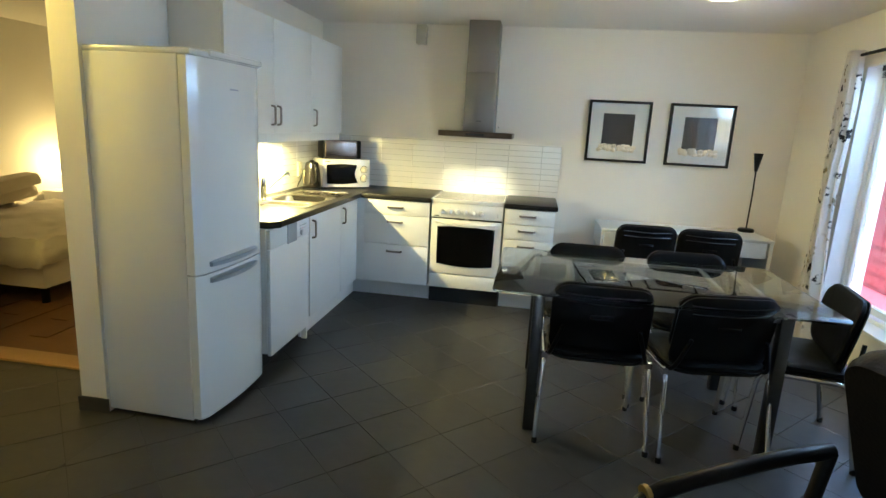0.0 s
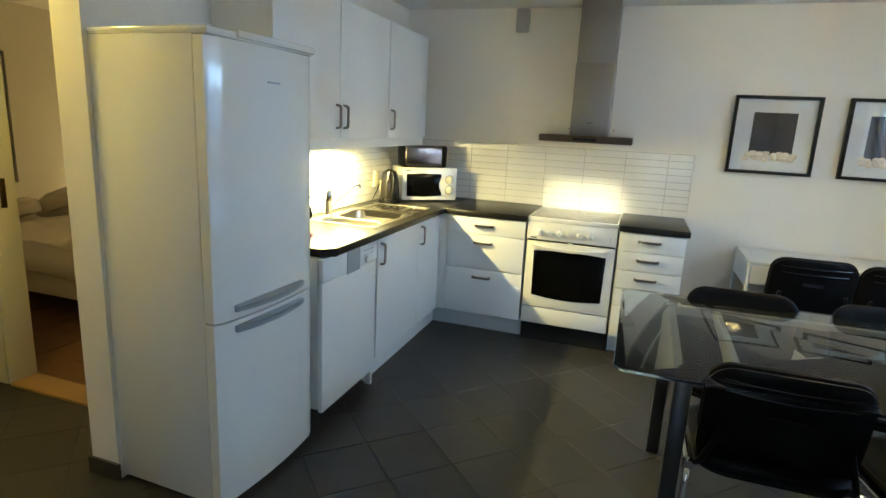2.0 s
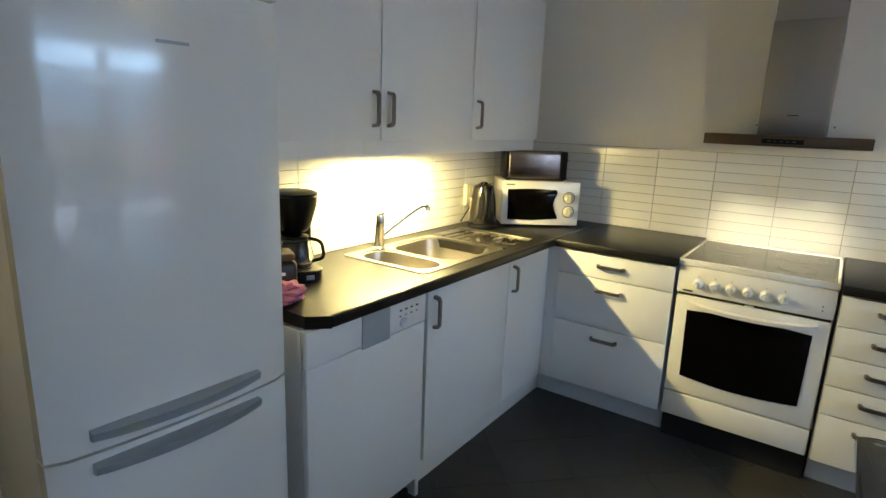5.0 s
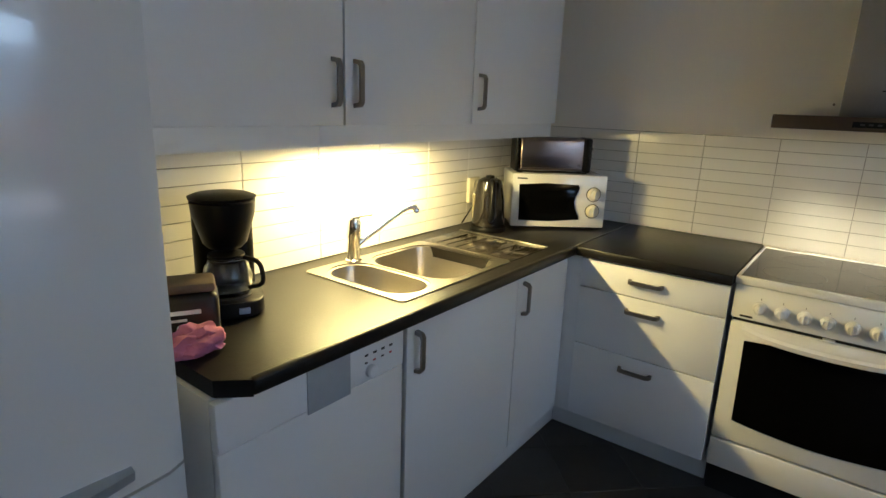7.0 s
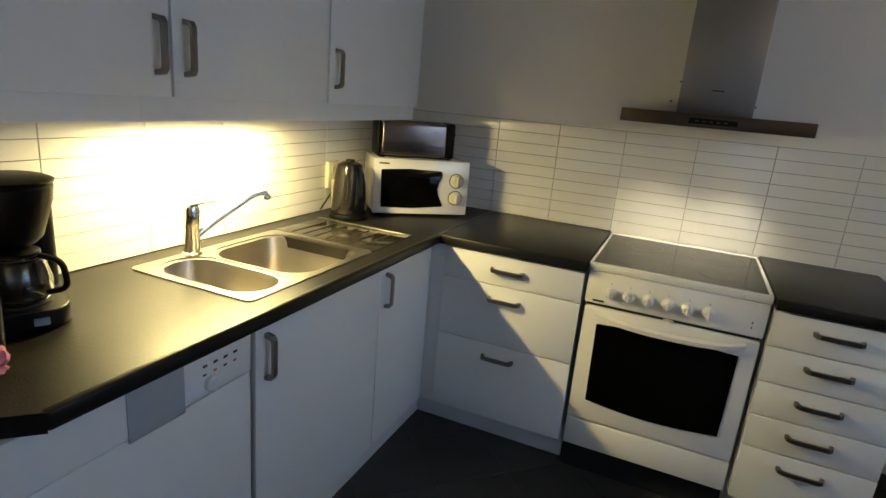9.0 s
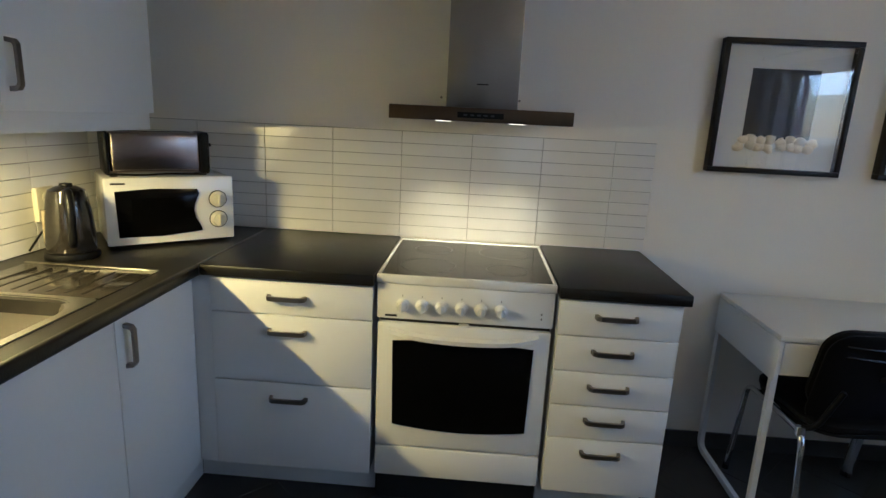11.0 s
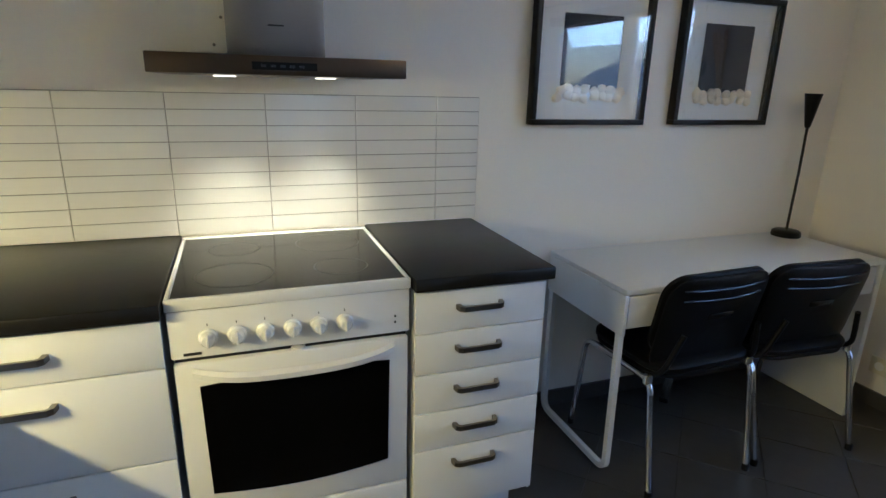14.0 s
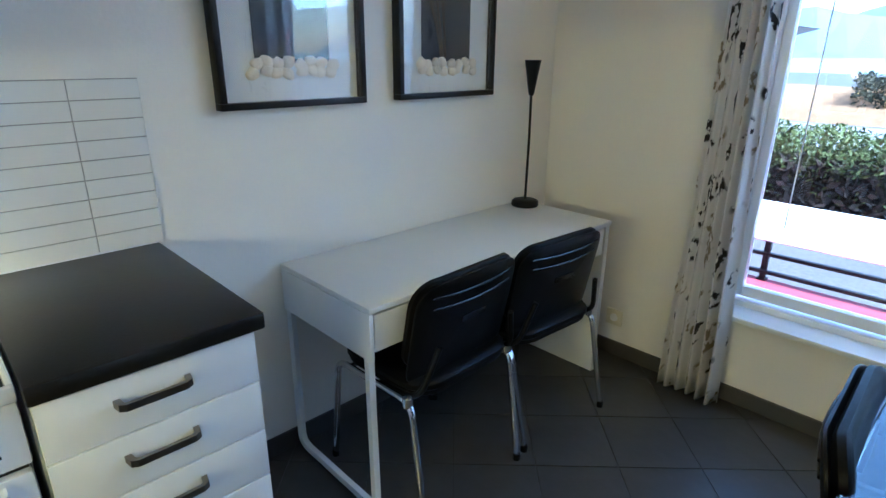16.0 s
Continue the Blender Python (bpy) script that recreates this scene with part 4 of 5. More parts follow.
def curtain(y0, y1, seed):
    C = thing("curtain", (XR - 0.085, (y0 + y1) / 2, 0.015), "white sheer curtain with dark botanical print, pushed aside", "curtain", "window curtains")
    bm = bmesh.new()
    uv = bm.loops.layers.uv.new("UVMap")
    NU, NV = 90, 24
    grid = []
    for j in range(NV + 1):
        v = j / NV
        row = []
        for i in range(NU + 1):
            s = i / NU
            spread = 1.0 - 0.42 * v
            y = (s - 0.5) * (y1 - y0) * spread
            ph = 2 * math.pi * 5.5 * s + 0.5 * math.sin(3 * v + seed)
            amp = 0.030 + 0.012 * math.sin(5 * s + seed) - 0.008 * v
            x = amp * math.sin(ph) - 0.012 + 0.012 * math.sin(9 * v + 4 * s)
            row.append((bm.verts.new((x, y, v * 2.08)), s * 0.9, v * 2.08))
        grid.append(row)
    for a, b_ in zip(grid, grid[1:]):
        for i in range(NU):
            q = (a[i], a[i + 1], b_[i + 1], b_[i])
            face = bm.faces.new([p[0] for p in q])
            for lp, p in zip(face.loops, q):
                lp[uv].uv = (p[1], p[2])
    cl = part("cloth", bm, M_CURT, C)
    cl.modifiers.new("thick", "SOLIDIFY").thickness = 0.0015


curtain(-1.02, -0.77, 1.0)
curtain(-3.12, -2.84, 2.3)
s = thing("wall_socket", (XR, -0.47, 0.20), "white double wall socket above the baseboard", "socket")
part("plate", box(bmesh.new(), -0.010, -0.0005, -0.042, 0.042, -0.04, 0.04, bevel=0.003), M_CREAM, s)
for z in (0.0,):
    part("outlet", lathe(bmesh.new(), [(0.020, 0), (0.020, 0.003), (0.017, 0.0035), (0.016, 0.001)], 20), M_WHITE, s).matrix_basis = pose(-0.010, 0, z, 0, -90, 0)

# ---- outdoors ----
M_GROUND = material("grey_gravel", (0.12, 0.12, 0.12), 0.95, scale=30, vary=0.35, bump=0.08, stain=0.2, stain_scale=0.6)
M_DECK = material("red_painted_terrace", (0.40, 0.075, 0.095), 0.6, scale=20, vary=0.12, stain=0.1)
M_REDW = material("red_painted_cladding", (0.36, 0.045, 0.045), 0.55, scale=25, vary=0.12, stain=0.08, ob_vary=0.08, stretch=(1, 1, 4))
M_ROOF = material("grey_roof_edge", (0.20, 0.22, 0.24), 0.5, vary=0.1)
M_PALE = material("pale_concrete", (0.26, 0.26, 0.25), 0.9, scale=3, vary=0.1, stain=0.1, stain_scale=0.3)
M_WATER = material("fjord_water", (0.30, 0.40, 0.46), 0.2, scale=0.4, vary=0.1, bump=0.05)
# the air's blue haze is mixed into the hill colour
M_HILL = material("haze_tinted_hillside", (0.20, 0.26, 0.31), 0.95, scale=0.02, vary=0.25, bump=0.0, stain=0.25, stain_scale=0.006)
M_ROCK = material("grey_rock", (0.12, 0.11, 0.10), 0.95, scale=9, vary=0.3, bump=0.1, island=0.15)
M_SOIL = material("brown_winter_grass", (0.30, 0.18, 0.085), 0.95, scale=6, vary=0.35, bump=0.1, stain=0.25)
M_HEDGE = material("hedge_leaf", (0.105, 0.135, 0.034), 0.7, scale=20, vary=0.3, island=0.35)
M_BOARD = material("white_outdoor_paint", (0.86, 0.86, 0.85), 0.5, scale=30, vary=0.02, stain=0.03)
M_SHRUB = material("winter_shrub", (0.055, 0.052, 0.026), 0.85, scale=20, vary=0.3, island=0.3)
M_TWIG = material("hedge_twig", (0.055, 0.040, 0.028), 0.85, scale=20, vary=0.3, island=0.2)

structure("ground", B(-3000, 3000, -2500, 2500, -2.0, -0.16), M_GROUND, "grey gravel ground around the house", "ground")
structure("terrace", B(XR + 0.255, 4.62, -8.0, 3.2, -0.155, -0.02), M_DECK, "red painted terrace floor outside the window", "terrace")
structure("road", B(9.8, 17.0, -60, 80, -0.156, -0.145), M_PALE, "pale wet road beyond the hedge", "road")
structure("water", B(70, 2500, -2000, 2000, -0.156, -0.14), M_WATER, "grey blue fjord in the distance", "water")
bm = bmesh.new()
for i in range(2):
    prev = None
    for k in range(81):
        y = -2400 + k * 60
        x = 1500 + 500 * i
        h = (95 + 75 * i) * (1 + 0.8 * noise.noise(Vector((k * 0.11, i * 7.3, 0))) + 0.25 * noise.noise(Vector((k * 0.5, i * 3.1, 2))))
        cur = [bm.verts.new((x, y, -1.0)), bm.verts.new((x + 150, y, h)), bm.verts.new((x + 600, y, h * 0.9))]
        if prev:
            for a in range(2):
                bm.faces.new((prev[a], cur[a], cur[a + 1], prev[a + 1]))
        prev = cur
structure("backdrop", bm, M_HILL, "hills across the water, blue haze painted into their colour", "hills")

F = thing("terrace_railing", (4.55, -1.5, -0.02), "low black metal railing with a broad white top board", "railing")
# the slope is added so that the board's house side catches light
bm = box(bmesh.new(), -0.008, 0.008, -5.5, 2.6, 0.0, 0.325, bevel=0.004)
bmesh.ops.transform(bm, matrix=pose(0.0, 0, 0.285, 0, 50), verts=bm.verts[:])
part("white_board", bm, M_BOARD, F, "broad white painted board, tilted to catch more light")
for z in (0.055, 0.18):
    part("rail", box(bmesh.new(), 0.0, 0.03, -5.5, 2.6, z, z + 0.022), M_BLACK, F)
for i in range(11):
    y = -5.4 + i * 0.78
    part("post", box(bmesh.new(), 0.031, 0.066, y, y + 0.035, 0.0, 0.285), M_BLACK, F)
    part("post_foot", box(bmesh.new(), 0.015, 0.08, y - 0.012, y + 0.047, 0.0, 0.010), M_BLACK, F)

# hedge of small leaves over bare twigs
hd = thing("hedge", (8.0, 0.5, -0.16), "clipped hedge, green on top, bare twigs below", "hedge")


def leaves(n, zlo, zhi, size, seed, x_half=0.55, y0=-7.0, y1=9.0):
    r = np.random.RandomState(seed)
    c = np.stack([r.uniform(-x_half, x_half, n), r.uniform(y0, y1, n), r.uniform(zlo, zhi, n)], 1)
    c[:, 2] += 0.07 * np.sin(c[:, 1] * 2.1) * (c[:, 2] > 0.5) + 0.04 * np.sin(c[:, 1] * 7.3)
    a, b = r.normal(size=(n, 3)), r.normal(size=(n, 3))
    a /= np.linalg.norm(a, axis=1)[:, None]
    b -= a * (a * b).sum(1)[:, None]
    b /= np.linalg.norm(b, axis=1)[:, None]
    s = size * r.uniform(0.6, 1.4, n)[:, None]
    v = np.stack([c - a * s, c + b * s * 0.45, c + a * s, c - b * s * 0.45], 1).reshape(-1, 3)
    me = bpy.data.meshes.new("leaves")
    me.from_pydata(v.tolist(), [], np.arange(4 * n).reshape(-1, 4).tolist())
    return me


for nm, me, mt in (("green_leaves", leaves(52000, 0.50, 0.88, 0.028, 5), M_HEDGE), ("lower_leaves", leaves(9000, 0.10, 0.55, 0.028, 7), M_HEDGE), ("twigs", leaves(26000, 0.0, 0.62, 0.07, 6, 0.50), M_TWIG)):
    me.materials.append(mt)
    o = new(nm, me)
    o.parent = hd
    o["kind"] = "stuff"

# bank of soil and stones beyond the road
bk = thing("garden_bank", (19.0, 4.0, -0.16), "brown grassy bank with grey stones and dark shrubs", "bank")
bm = bmesh.new()
grid = []
for i in range(41):
    row = []
    for j in range(9):
        s = j / 8
        y = -20 + i * 1.2
        z = 0.75 * math.sin(math.pi * s) * (1 + 0.5 * noise.noise(Vector((i * 0.4, j * 0.7, 1)))) + 0.0
        row.append(bm.verts.new((-1.5 + 3 * s, y, max(0.0, z))))
    grid.append(row)
for a, b_ in zip(grid, grid[1:]):
    for j in range(8):
        bm.faces.new((a[j], a[j + 1], b_[j + 1], b_[j]))
part("bank", bm, M_SOIL, bk)
r2 = random.Random(8)
for i in range(26):
    bm = bmesh.new()
    bmesh.ops.create_icosphere(bm, subdivisions=2, radius=0.05 + 0.06 * r2.random())
    for v in bm.verts:
        v.co *= 1 + 0.4 * noise.noise(v.co * 3 + Vector((i, 0, 0)))
    bmesh.ops.translate(bm, verts=bm.verts[:], vec=(-1.3 + r2.random() * 0.7, -18 + i * 1.6 + r2.random(), 0.14 + 0.2 * r2.random()))
    part("stone", bm, M_ROCK, bk)
for k, (y, n) in enumerate(((-9, 4500), (-3.5, 4500), (1.5, 5000), (7, 4500))):
    me = leaves(n, 0.1, 1.1, 0.07, 20 + k, 0.9, y - 1.2, y + 1.2)
    me.materials.append(M_SHRUB)
    o = new("shrub", me)
    o.parent = bk
    o["kind"] = "stuff"


def bare_tree(x, y, h, seed):
    T = thing("garden_tree", (x, y, -0.16), "dark leafless tree by the water", "tree", "garden trees")
    r = random.Random(seed)
    part("trunk", cyl(bmesh.new(), (0, 0, 0), (0.1, 0.05, h * 0.5), 0.13, 0.07, 10), M_TWIG, T)
    bm = bmesh.new()
    tips = []
    for i in range(14):
        a = Vector((0.1 * (0.3 + i / 20), 0.05, h * (0.22 + 0.3 * i / 14)))
        d = Vector((r.uniform(-1, 1), r.uniform(-1, 1), r.uniform(0.5, 1.2))).normalized() * h * r.uniform(0.25, 0.42)
        cyl(bm, a, a + d, 0.05, 0.015, 6)
        for _ in range(4):
            p = a + d * r.uniform(0.4, 1.0)
            e = Vector((r.uniform(-1, 1), r.uniform(-1, 1), r.uniform(0, 1.2))).normalized() * h * r.uniform(0.1, 0.2)
            cyl(bm, p, p + e, 0.02, 0.006, 5)
            tips.append(p + e)
    part("limb", bm, M_TWIG, T)
    n = 3200
    q = np.random.RandomState(seed)
    c = np.array(tips)[q.randint(0, len(tips), n)] + q.normal(size=(n, 3)) * 0.07 * h
    a, b = q.normal(size=(n, 3)) * 0.09, q.normal(size=(n, 3)) * 0.05
    v = np.stack([c - a, c + b, c + a, c - b], 1).reshape(-1, 3)
    me = bpy.data.meshes.new("crown")
    me.from_pydata(v.tolist(), [], np.arange(4 * n).reshape(-1, 4).tolist())
    me.materials.append(M_TWIG)
    o = new("crown", me)
    o.parent = T


bare_tree(24, -16, 6.5, 3)
bare_tree(27, -21, 5.0, 9)
bare_tree(22, -11, 3.6, 12)

# red clad outbuilding beside the terrace
R = thing("red_outbuilding", (5.2, 1.95, -0.16), "red painted outbuilding with horizontal cladding and grey roof edge", "outbuilding")
YA, YB = -1.30, 3.2
part("wall", box(bmesh.new(), -0.58, 3.0, YA + 0.02, YB, 0.0, 1.85), M_REDW, R)
for i in range(17):
    z = 0.04 + i * 0.145
    y_hi = YB
    y_lo = max(YA, -1.70 + (z + 0.145 - 1.80) / 0.1633)
    if y_lo > 2.9:
        break
    bm = bmesh.new()
    n0 = [(-0.600, z), (-0.622, z), (-0.606, z + 0.143), (-0.600, z + 0.143)]
    va = [bm.verts.new((x, y_lo, zz)) for x, zz in n0]
    vb = [bm.verts.new((x, y_hi, zz)) for x, zz in n0]
    for a in range(4):
        bm.faces.new((va[a], va[(a + 1) % 4], vb[(a + 1) % 4], vb[a]))
    bm.faces.new(va), bm.faces.new(list(reversed(vb)))
    part("board", bm, M_REDW, R, smooth=False)
bm = bmesh.new()
prof = [(-1.42, 1.80), (3.3, 2.62), (3.3, 2.70), (-1.72, 1.88)]
va = [bm.verts.new((-0.72, y, z)) for y, z in prof]
vb = [bm.verts.new((3.1, y, z)) for y, z in prof]
for a in range(4):
    bm.faces.new((va[a], va[(a + 1) % 4], vb[(a + 1) % 4], vb[a]))
bm.faces.new(va), bm.faces.new(list(reversed(vb)))
part("roof", bm, M_ROOF, R, "grey sloping roof edge", smooth=False)

# ---- baseboards, doorway, hall and bedroom ----
bb = 0.075


def baseboard(name, *q):
    structure(name, B(*q, bevel=0.002), M_BASE, "dark grey tile baseboard", "baseboard")


baseboard("baseboard", 1.012, XR - 0.0125, -0.012, -0.0005, 0.001, bb)
baseboard("baseboard", XR - 0.012, XR - 0.0005, SOUTH + 0.013, -0.0005, 0.001, bb)
baseboard("baseboard", XL - 0.152, XL + 0.012, -2.862, -2.8505, 0.001, bb)
baseboard("baseboard", XL - 0.152, XL - 0.1405, -2.85, HALLY - 0.013, 0.001, bb)
baseboard("baseboard", WEST, DOOR0 - 0.071, HALLY - 0.012, HALLY - 0.0005, 0.001, bb)
baseboard("baseboard", SX + 0.0005, SX + 0.012, SOUTH + 0.013, SY + 0.012, 0.001, bb)
baseboard("baseboard", ED1 + 0.071, SX, SY + 0.0005, SY + 0.012, 0.001, bb)
baseboard("baseboard", SX + 0.013, XR - 0.013, SOUTH + 0.0005, SOUTH + 0.012, 0.001, bb)

M_TRIM = material("white_door_trim", (0.76, 0.73, 0.64), 0.4, vary=0.02)
M_OAKT = material("oak_threshold", (0.42, 0.25, 0.10), 0.4, scale=30, vary=0.2, stretch=(8, 1, 1))
dr = thing("door_1", (0, HALLY, 0), "open doorway to the bedroom with white lining", "doorway", kind="structure")
for x0, x1 in ((DOOR0, DOOR0 + 0.022), (DOOR1 - 0.022, DOOR1)):
    part("jamb", box(bmesh.new(), x0 + 0.0005, x1 - 0.0005, -0.008, 0.128, 0.0, DH - 0.023, bevel=0.002), M_TRIM, dr)
part("head", box(bmesh.new(), DOOR0 + 0.0005, DOOR1 - 0.0005, -0.008, 0.128, DH - 0.0225, DH - 0.0005, bevel=0.002), M_TRIM, dr)
for x0, x1, z0, z1 in ((DOOR0 - 0.070, DOOR0 - 0.0005, 0.0, DH + 0.06), (DOOR1 + 0.0005, DOOR1 + 0.07, 0.0, DH + 0.06), (DOOR0, DOOR1, DH, DH + 0.06)):
    part("architrave", box(bmesh.new(), x0, x1, -0.016, -0.0005, z0, z1, bevel=0.002), M_TRIM, dr)
part("threshold", box(bmesh.new(), DOOR0 + 0.023, DOOR1 - 0.023, -0.02, 0.125, -0.004, 0.014, bevel=0.004), M_OAKT, dr, "oak threshold strip")
part("strike_plate", box(bmesh.new(), DOOR0 + 0.0225, DOOR0 + 0.0245, 0.045, 0.075, 0.95, 1.10, bevel=0.0005), material("dark_brass", (0.10, 0.07, 0.04), 0.4, metal=0.9), dr, "dark metal strike plate")

# unseen solid leaf, added to block daylight from the hall
ed = thing("door_2", (0, SY, 0), "added unseen white panelled door, keeps daylight out of the hall", "door", kind="structure")
part("leaf", box(bmesh.new(), ED0 + 0.004, ED1 - 0.004, -0.10, -0.055, 0.004, 2.055, bevel=0.003), M_WHITE, ed)
for z0, z1 in ((0.16, 0.92), (1.06, 1.92)):
    part("panel", box(bmesh.new(), ED0 + 0.13, ED1 - 0.13, -0.054, -0.044, z0, z1, bevel=0.006), M_WHITE, ed)
part("door_handle", tube(bmesh.new(), [(ED0 + 0.06, -0.055, 1.02), (ED0 + 0.06, -0.005, 1.02), (ED0 + 0.18, -0.005, 1.02)], 0.009, 10, 0.012), M_STEELH, ed)

h = thing("coat_hook_rail", (-2.93, HALLY, 1.60), "white wall rail with four dark metal coat hooks", "hooks")
part("rail", box(bmesh.new(), -0.20, 0.20, -0.018, -0.0005, -0.035, 0.035, bevel=0.004), M_TRIM, h)
for i in range(4):
    x = -0.15 + i * 0.1
    part("hook", tube(bmesh.new(), [(x, -0.018, -0.015), (x, -0.03, -0.045), (x, -0.06, -0.035), (x, -0.065, 0.005)], 0.006, 8, 0.02), M_BLACK, h)
    part("upper_hook", tube(bmesh.new(), [(x, -0.018, 0.010), (x, -0.05, 0.02), (x, -0.07, 0.055)], 0.006, 8, 0.02), M_BLACK, h)
sr = thing("shoe_rack", (-3.25, -2.45, 0), "black metal shoe rack in the hall", "shoe rack")
for x in (-0.34, 0.34):
    for y in (-0.12, 0.12):
        part("post", tube(bmesh.new(), [(x, y, 0.002), (x, y, 0.64)], 0.010, 8), M_BLACK, sr)
for z in (0.12, 0.36, 0.60):
    for k in range(5):
        part("rod", tube(bmesh.new(), [(-0.34, -0.12 + 0.06 * k, z), (0.34, -0.12 + 0.06 * k, z)], 0.006, 6), M_BLACK, sr)
hl = thing("hall_ceiling_lamp", (-1.75, -3.12, H), "round opal hall ceiling lamp, switched on", "lamp")
part("shade", lathe(bmesh.new(), [(0.02, -0.10), (0.08, -0.09), (0.12, -0.06), (0.13, -0.03), (0.12, -0.0005)], 28), glow("hall_opal_lit", (1.0, 0.72, 0.4), 1.5), hl)

bd = thing("double_bed", (-3.70, -0.78, 0), "unmade double bed with white linen and pillows", "bed")
part("frame", box(bmesh.new(), -1.0, 1.0, -0.85, 0.85, 0.14, 0.34, bevel=0.01), M_LINEN, bd, "pale fabric bed base")
for x in (-0.9, 0.9):
    for y in (-0.75, 0.75):
        part("leg", cyl(bmesh.new(), (x, y, 0), (x, y, 0.14), 0.03, n=12), M_BLACKWOOD, bd)
part("mattress", box(bmesh.new(), -0.99, 0.99, -0.84, 0.84, 0.341, 0.46, bevel=0.03, seg=3), M_LINEN, bd)
bm = bmesh.new()
N = 44
grid = [[bm.verts.new((-0.45 + 1.48 * i / N, -0.90 + 1.8 * j / N, 0.0)) for j in range(N + 1)] for i in range(N + 1)]
for row in grid:
    for v in row:
        x, y = v.co.x, v.co.y
        edge = max(0.0, abs(y) - 0.82, x - 0.96)
        v.co.z = 0.505 + 0.035 * noise.noise(Vector((x * 3, y * 3, 1))) + 0.022 * noise.noise(Vector((x * 9, y * 8, 4))) - 2.4 * edge
for a, b_ in zip(grid, grid[1:]):
    for j in range(N):
        bm.faces.new((a[j], a[j + 1], b_[j + 1], b_[j]))
dv = part("duvet", bm, M_LINEN, bd, "crumpled white duvet")
dv.modifiers.new("thick", "SOLIDIFY").thickness = 0.04
for k, (x, y) in enumerate(((-0.72, -0.42), (-0.72, 0.42), (-0.60, 0.36))):
    bm = pad(bmesh.new(), 0.50, 0.68, 0.12, 0.0, 0.12, 0.05, pose(x, y, 0.47 + 0.13 * (k == 2), 6, -18, 4 * k))
    part("pillow", bm, M_LINEN, bd)
ns = thing("bedside_table", (-4.52, 0.66, 0), "small white bedside table", "table")
part("top", box(bmesh.new(), -0.2, 0.2, -0.2, 0.2, 0.50, 0.53, bevel=0.004), M_DESK, ns)
part("body", box(bmesh.new(), -0.19, 0.19, -0.19, 0.19, 0.002, 0.4995), M_DESK, ns)
bl = thing("bedside_lamp", (-4.50, 0.66, 0.53), "bedside lamp with a glowing pale shade", "lamp")
part("base", lathe(bmesh.new(), [(0.06, 0), (0.06, 0.012), (0.015, 0.02), (0.012, 0.16)], 24), M_STEELH, bl)
sh = part("shade", lathe(bmesh.new(), [(0.10, 0.162), (0.13, 0.18), (0.13, 0.36), (0.10, 0.45), (0.03, 0.47)], 28), glow("lit_lampshade", (1.0, 0.70, 0.30), 1.6), bl)
sh.visible_shadow = False
cl = thing("bedroom_ceiling_lamp", (-3.05, -0.95, H), "small grey bedroom ceiling lamp, off", "lamp")
part("shade", lathe(bmesh.new(), [(0.05, -0.07), (0.12, -0.05), (0.14, -0.02), (0.14, -0.0005)], 28), M_STEELH, cl)
bw = thing("window_3", (BW, (BW0 + BW1) / 2, BZ0), "bedroom window with dark slatted blind lowered", "window", kind="structure")
hw, tw = (BW1 - BW0) / 2, BZ1 - BZ0
for n, q in (("frame_bottom", (-hw, hw, 0, 0.05)), ("frame_top", (-hw, hw, tw - 0.05, tw)), ("frame_side", (-hw, -hw + 0.05, 0.0503, tw - 0.0503)), ("frame_side", (hw - 0.05, hw, 0.0503, tw - 0.0503))):
    part(n, box(bmesh.new(), -0.12, -0.06, q[0] + 0.001, q[1] - 0.001, q[2] + 0.001, q[3] - 0.001), M_WHITE, bw)
g = part("pane", box(bmesh.new(), -0.095, -0.09, -hw + 0.051, hw - 0.051, 0.051, tw - 0.051), M_GLASS, bw)
g.visible_shadow = False
bv = thing("venetian_blind", (BW - 0.02, (BW0 + BW1) / 2, BZ0), "dark lowered venetian blind", "blind")
part("head_rail", box(bmesh.new(), -0.015, 0.015, -hw + 0.01, hw - 0.01, tw - 0.03, tw - 0.001), M_BLIND, bv)
sl = mesh_of("slat", box(bmesh.new(), -0.012, 0.012, -hw + 0.012, hw - 0.012, -0.001, 0.001), M_BLIND)
for i in range(46):
    o = new("slat", sl)
    o.parent = bv
    o.matrix_basis = pose(0, 0, 0.02 + i * (tw - 0.06) / 45, 0, 28, 0)

# detector and speaker high on the walls
sp = thing("wall_speaker", (-0.255, -0.002, 2.17), "small grey wall box near the ceiling", "sensor")
part("housing", box(bmesh.new(), -0.045, 0.045, -0.07, 0.0, 0.0, 0.16, bevel=0.008), material("grey_plastic", (0.42, 0.40, 0.36), 0.5), sp)

# ---- small things on the worktop ----
WZ = 0.9035
m = thing("microwave_oven", (-0.797, -0.402, WZ), "white microwave oven with black door and two dials", "microwave", turn=40)
body = part("body", box(bmesh.new(), -0.215, 0.215, 0.012, 0.275, 0.012, 0.250, bevel=0.008), M_ENAMEL, m)
fr = part("front", box(bmesh.new(), -0.217, 0.217, -0.004, 0.0115, 0.010, 0.252, bevel=0.006), M_ENAMEL, m)
ol = [(-0.185, 0.205), (-0.06, 0.212), (0.085, 0.207), (0.092, 0.190), (0.074, 0.150), (0.070, 0.128), (0.076, 0.098), (0.096, 0.062), (0.098, 0.048), (-0.04, 0.038), (-0.180, 0.040)]
part("door_window", prism(bmesh.new(), ol, pose(0, -0.005, 0, 90), 0.004, 0.001), M_BLACKGLASS, fr, "glossy black door window")
part("inner_mesh", box(bmesh.new(), -0.135, 0.035, -0.0106, -0.0088, 0.075, 0.178), M_BLACKGLASS, fr)
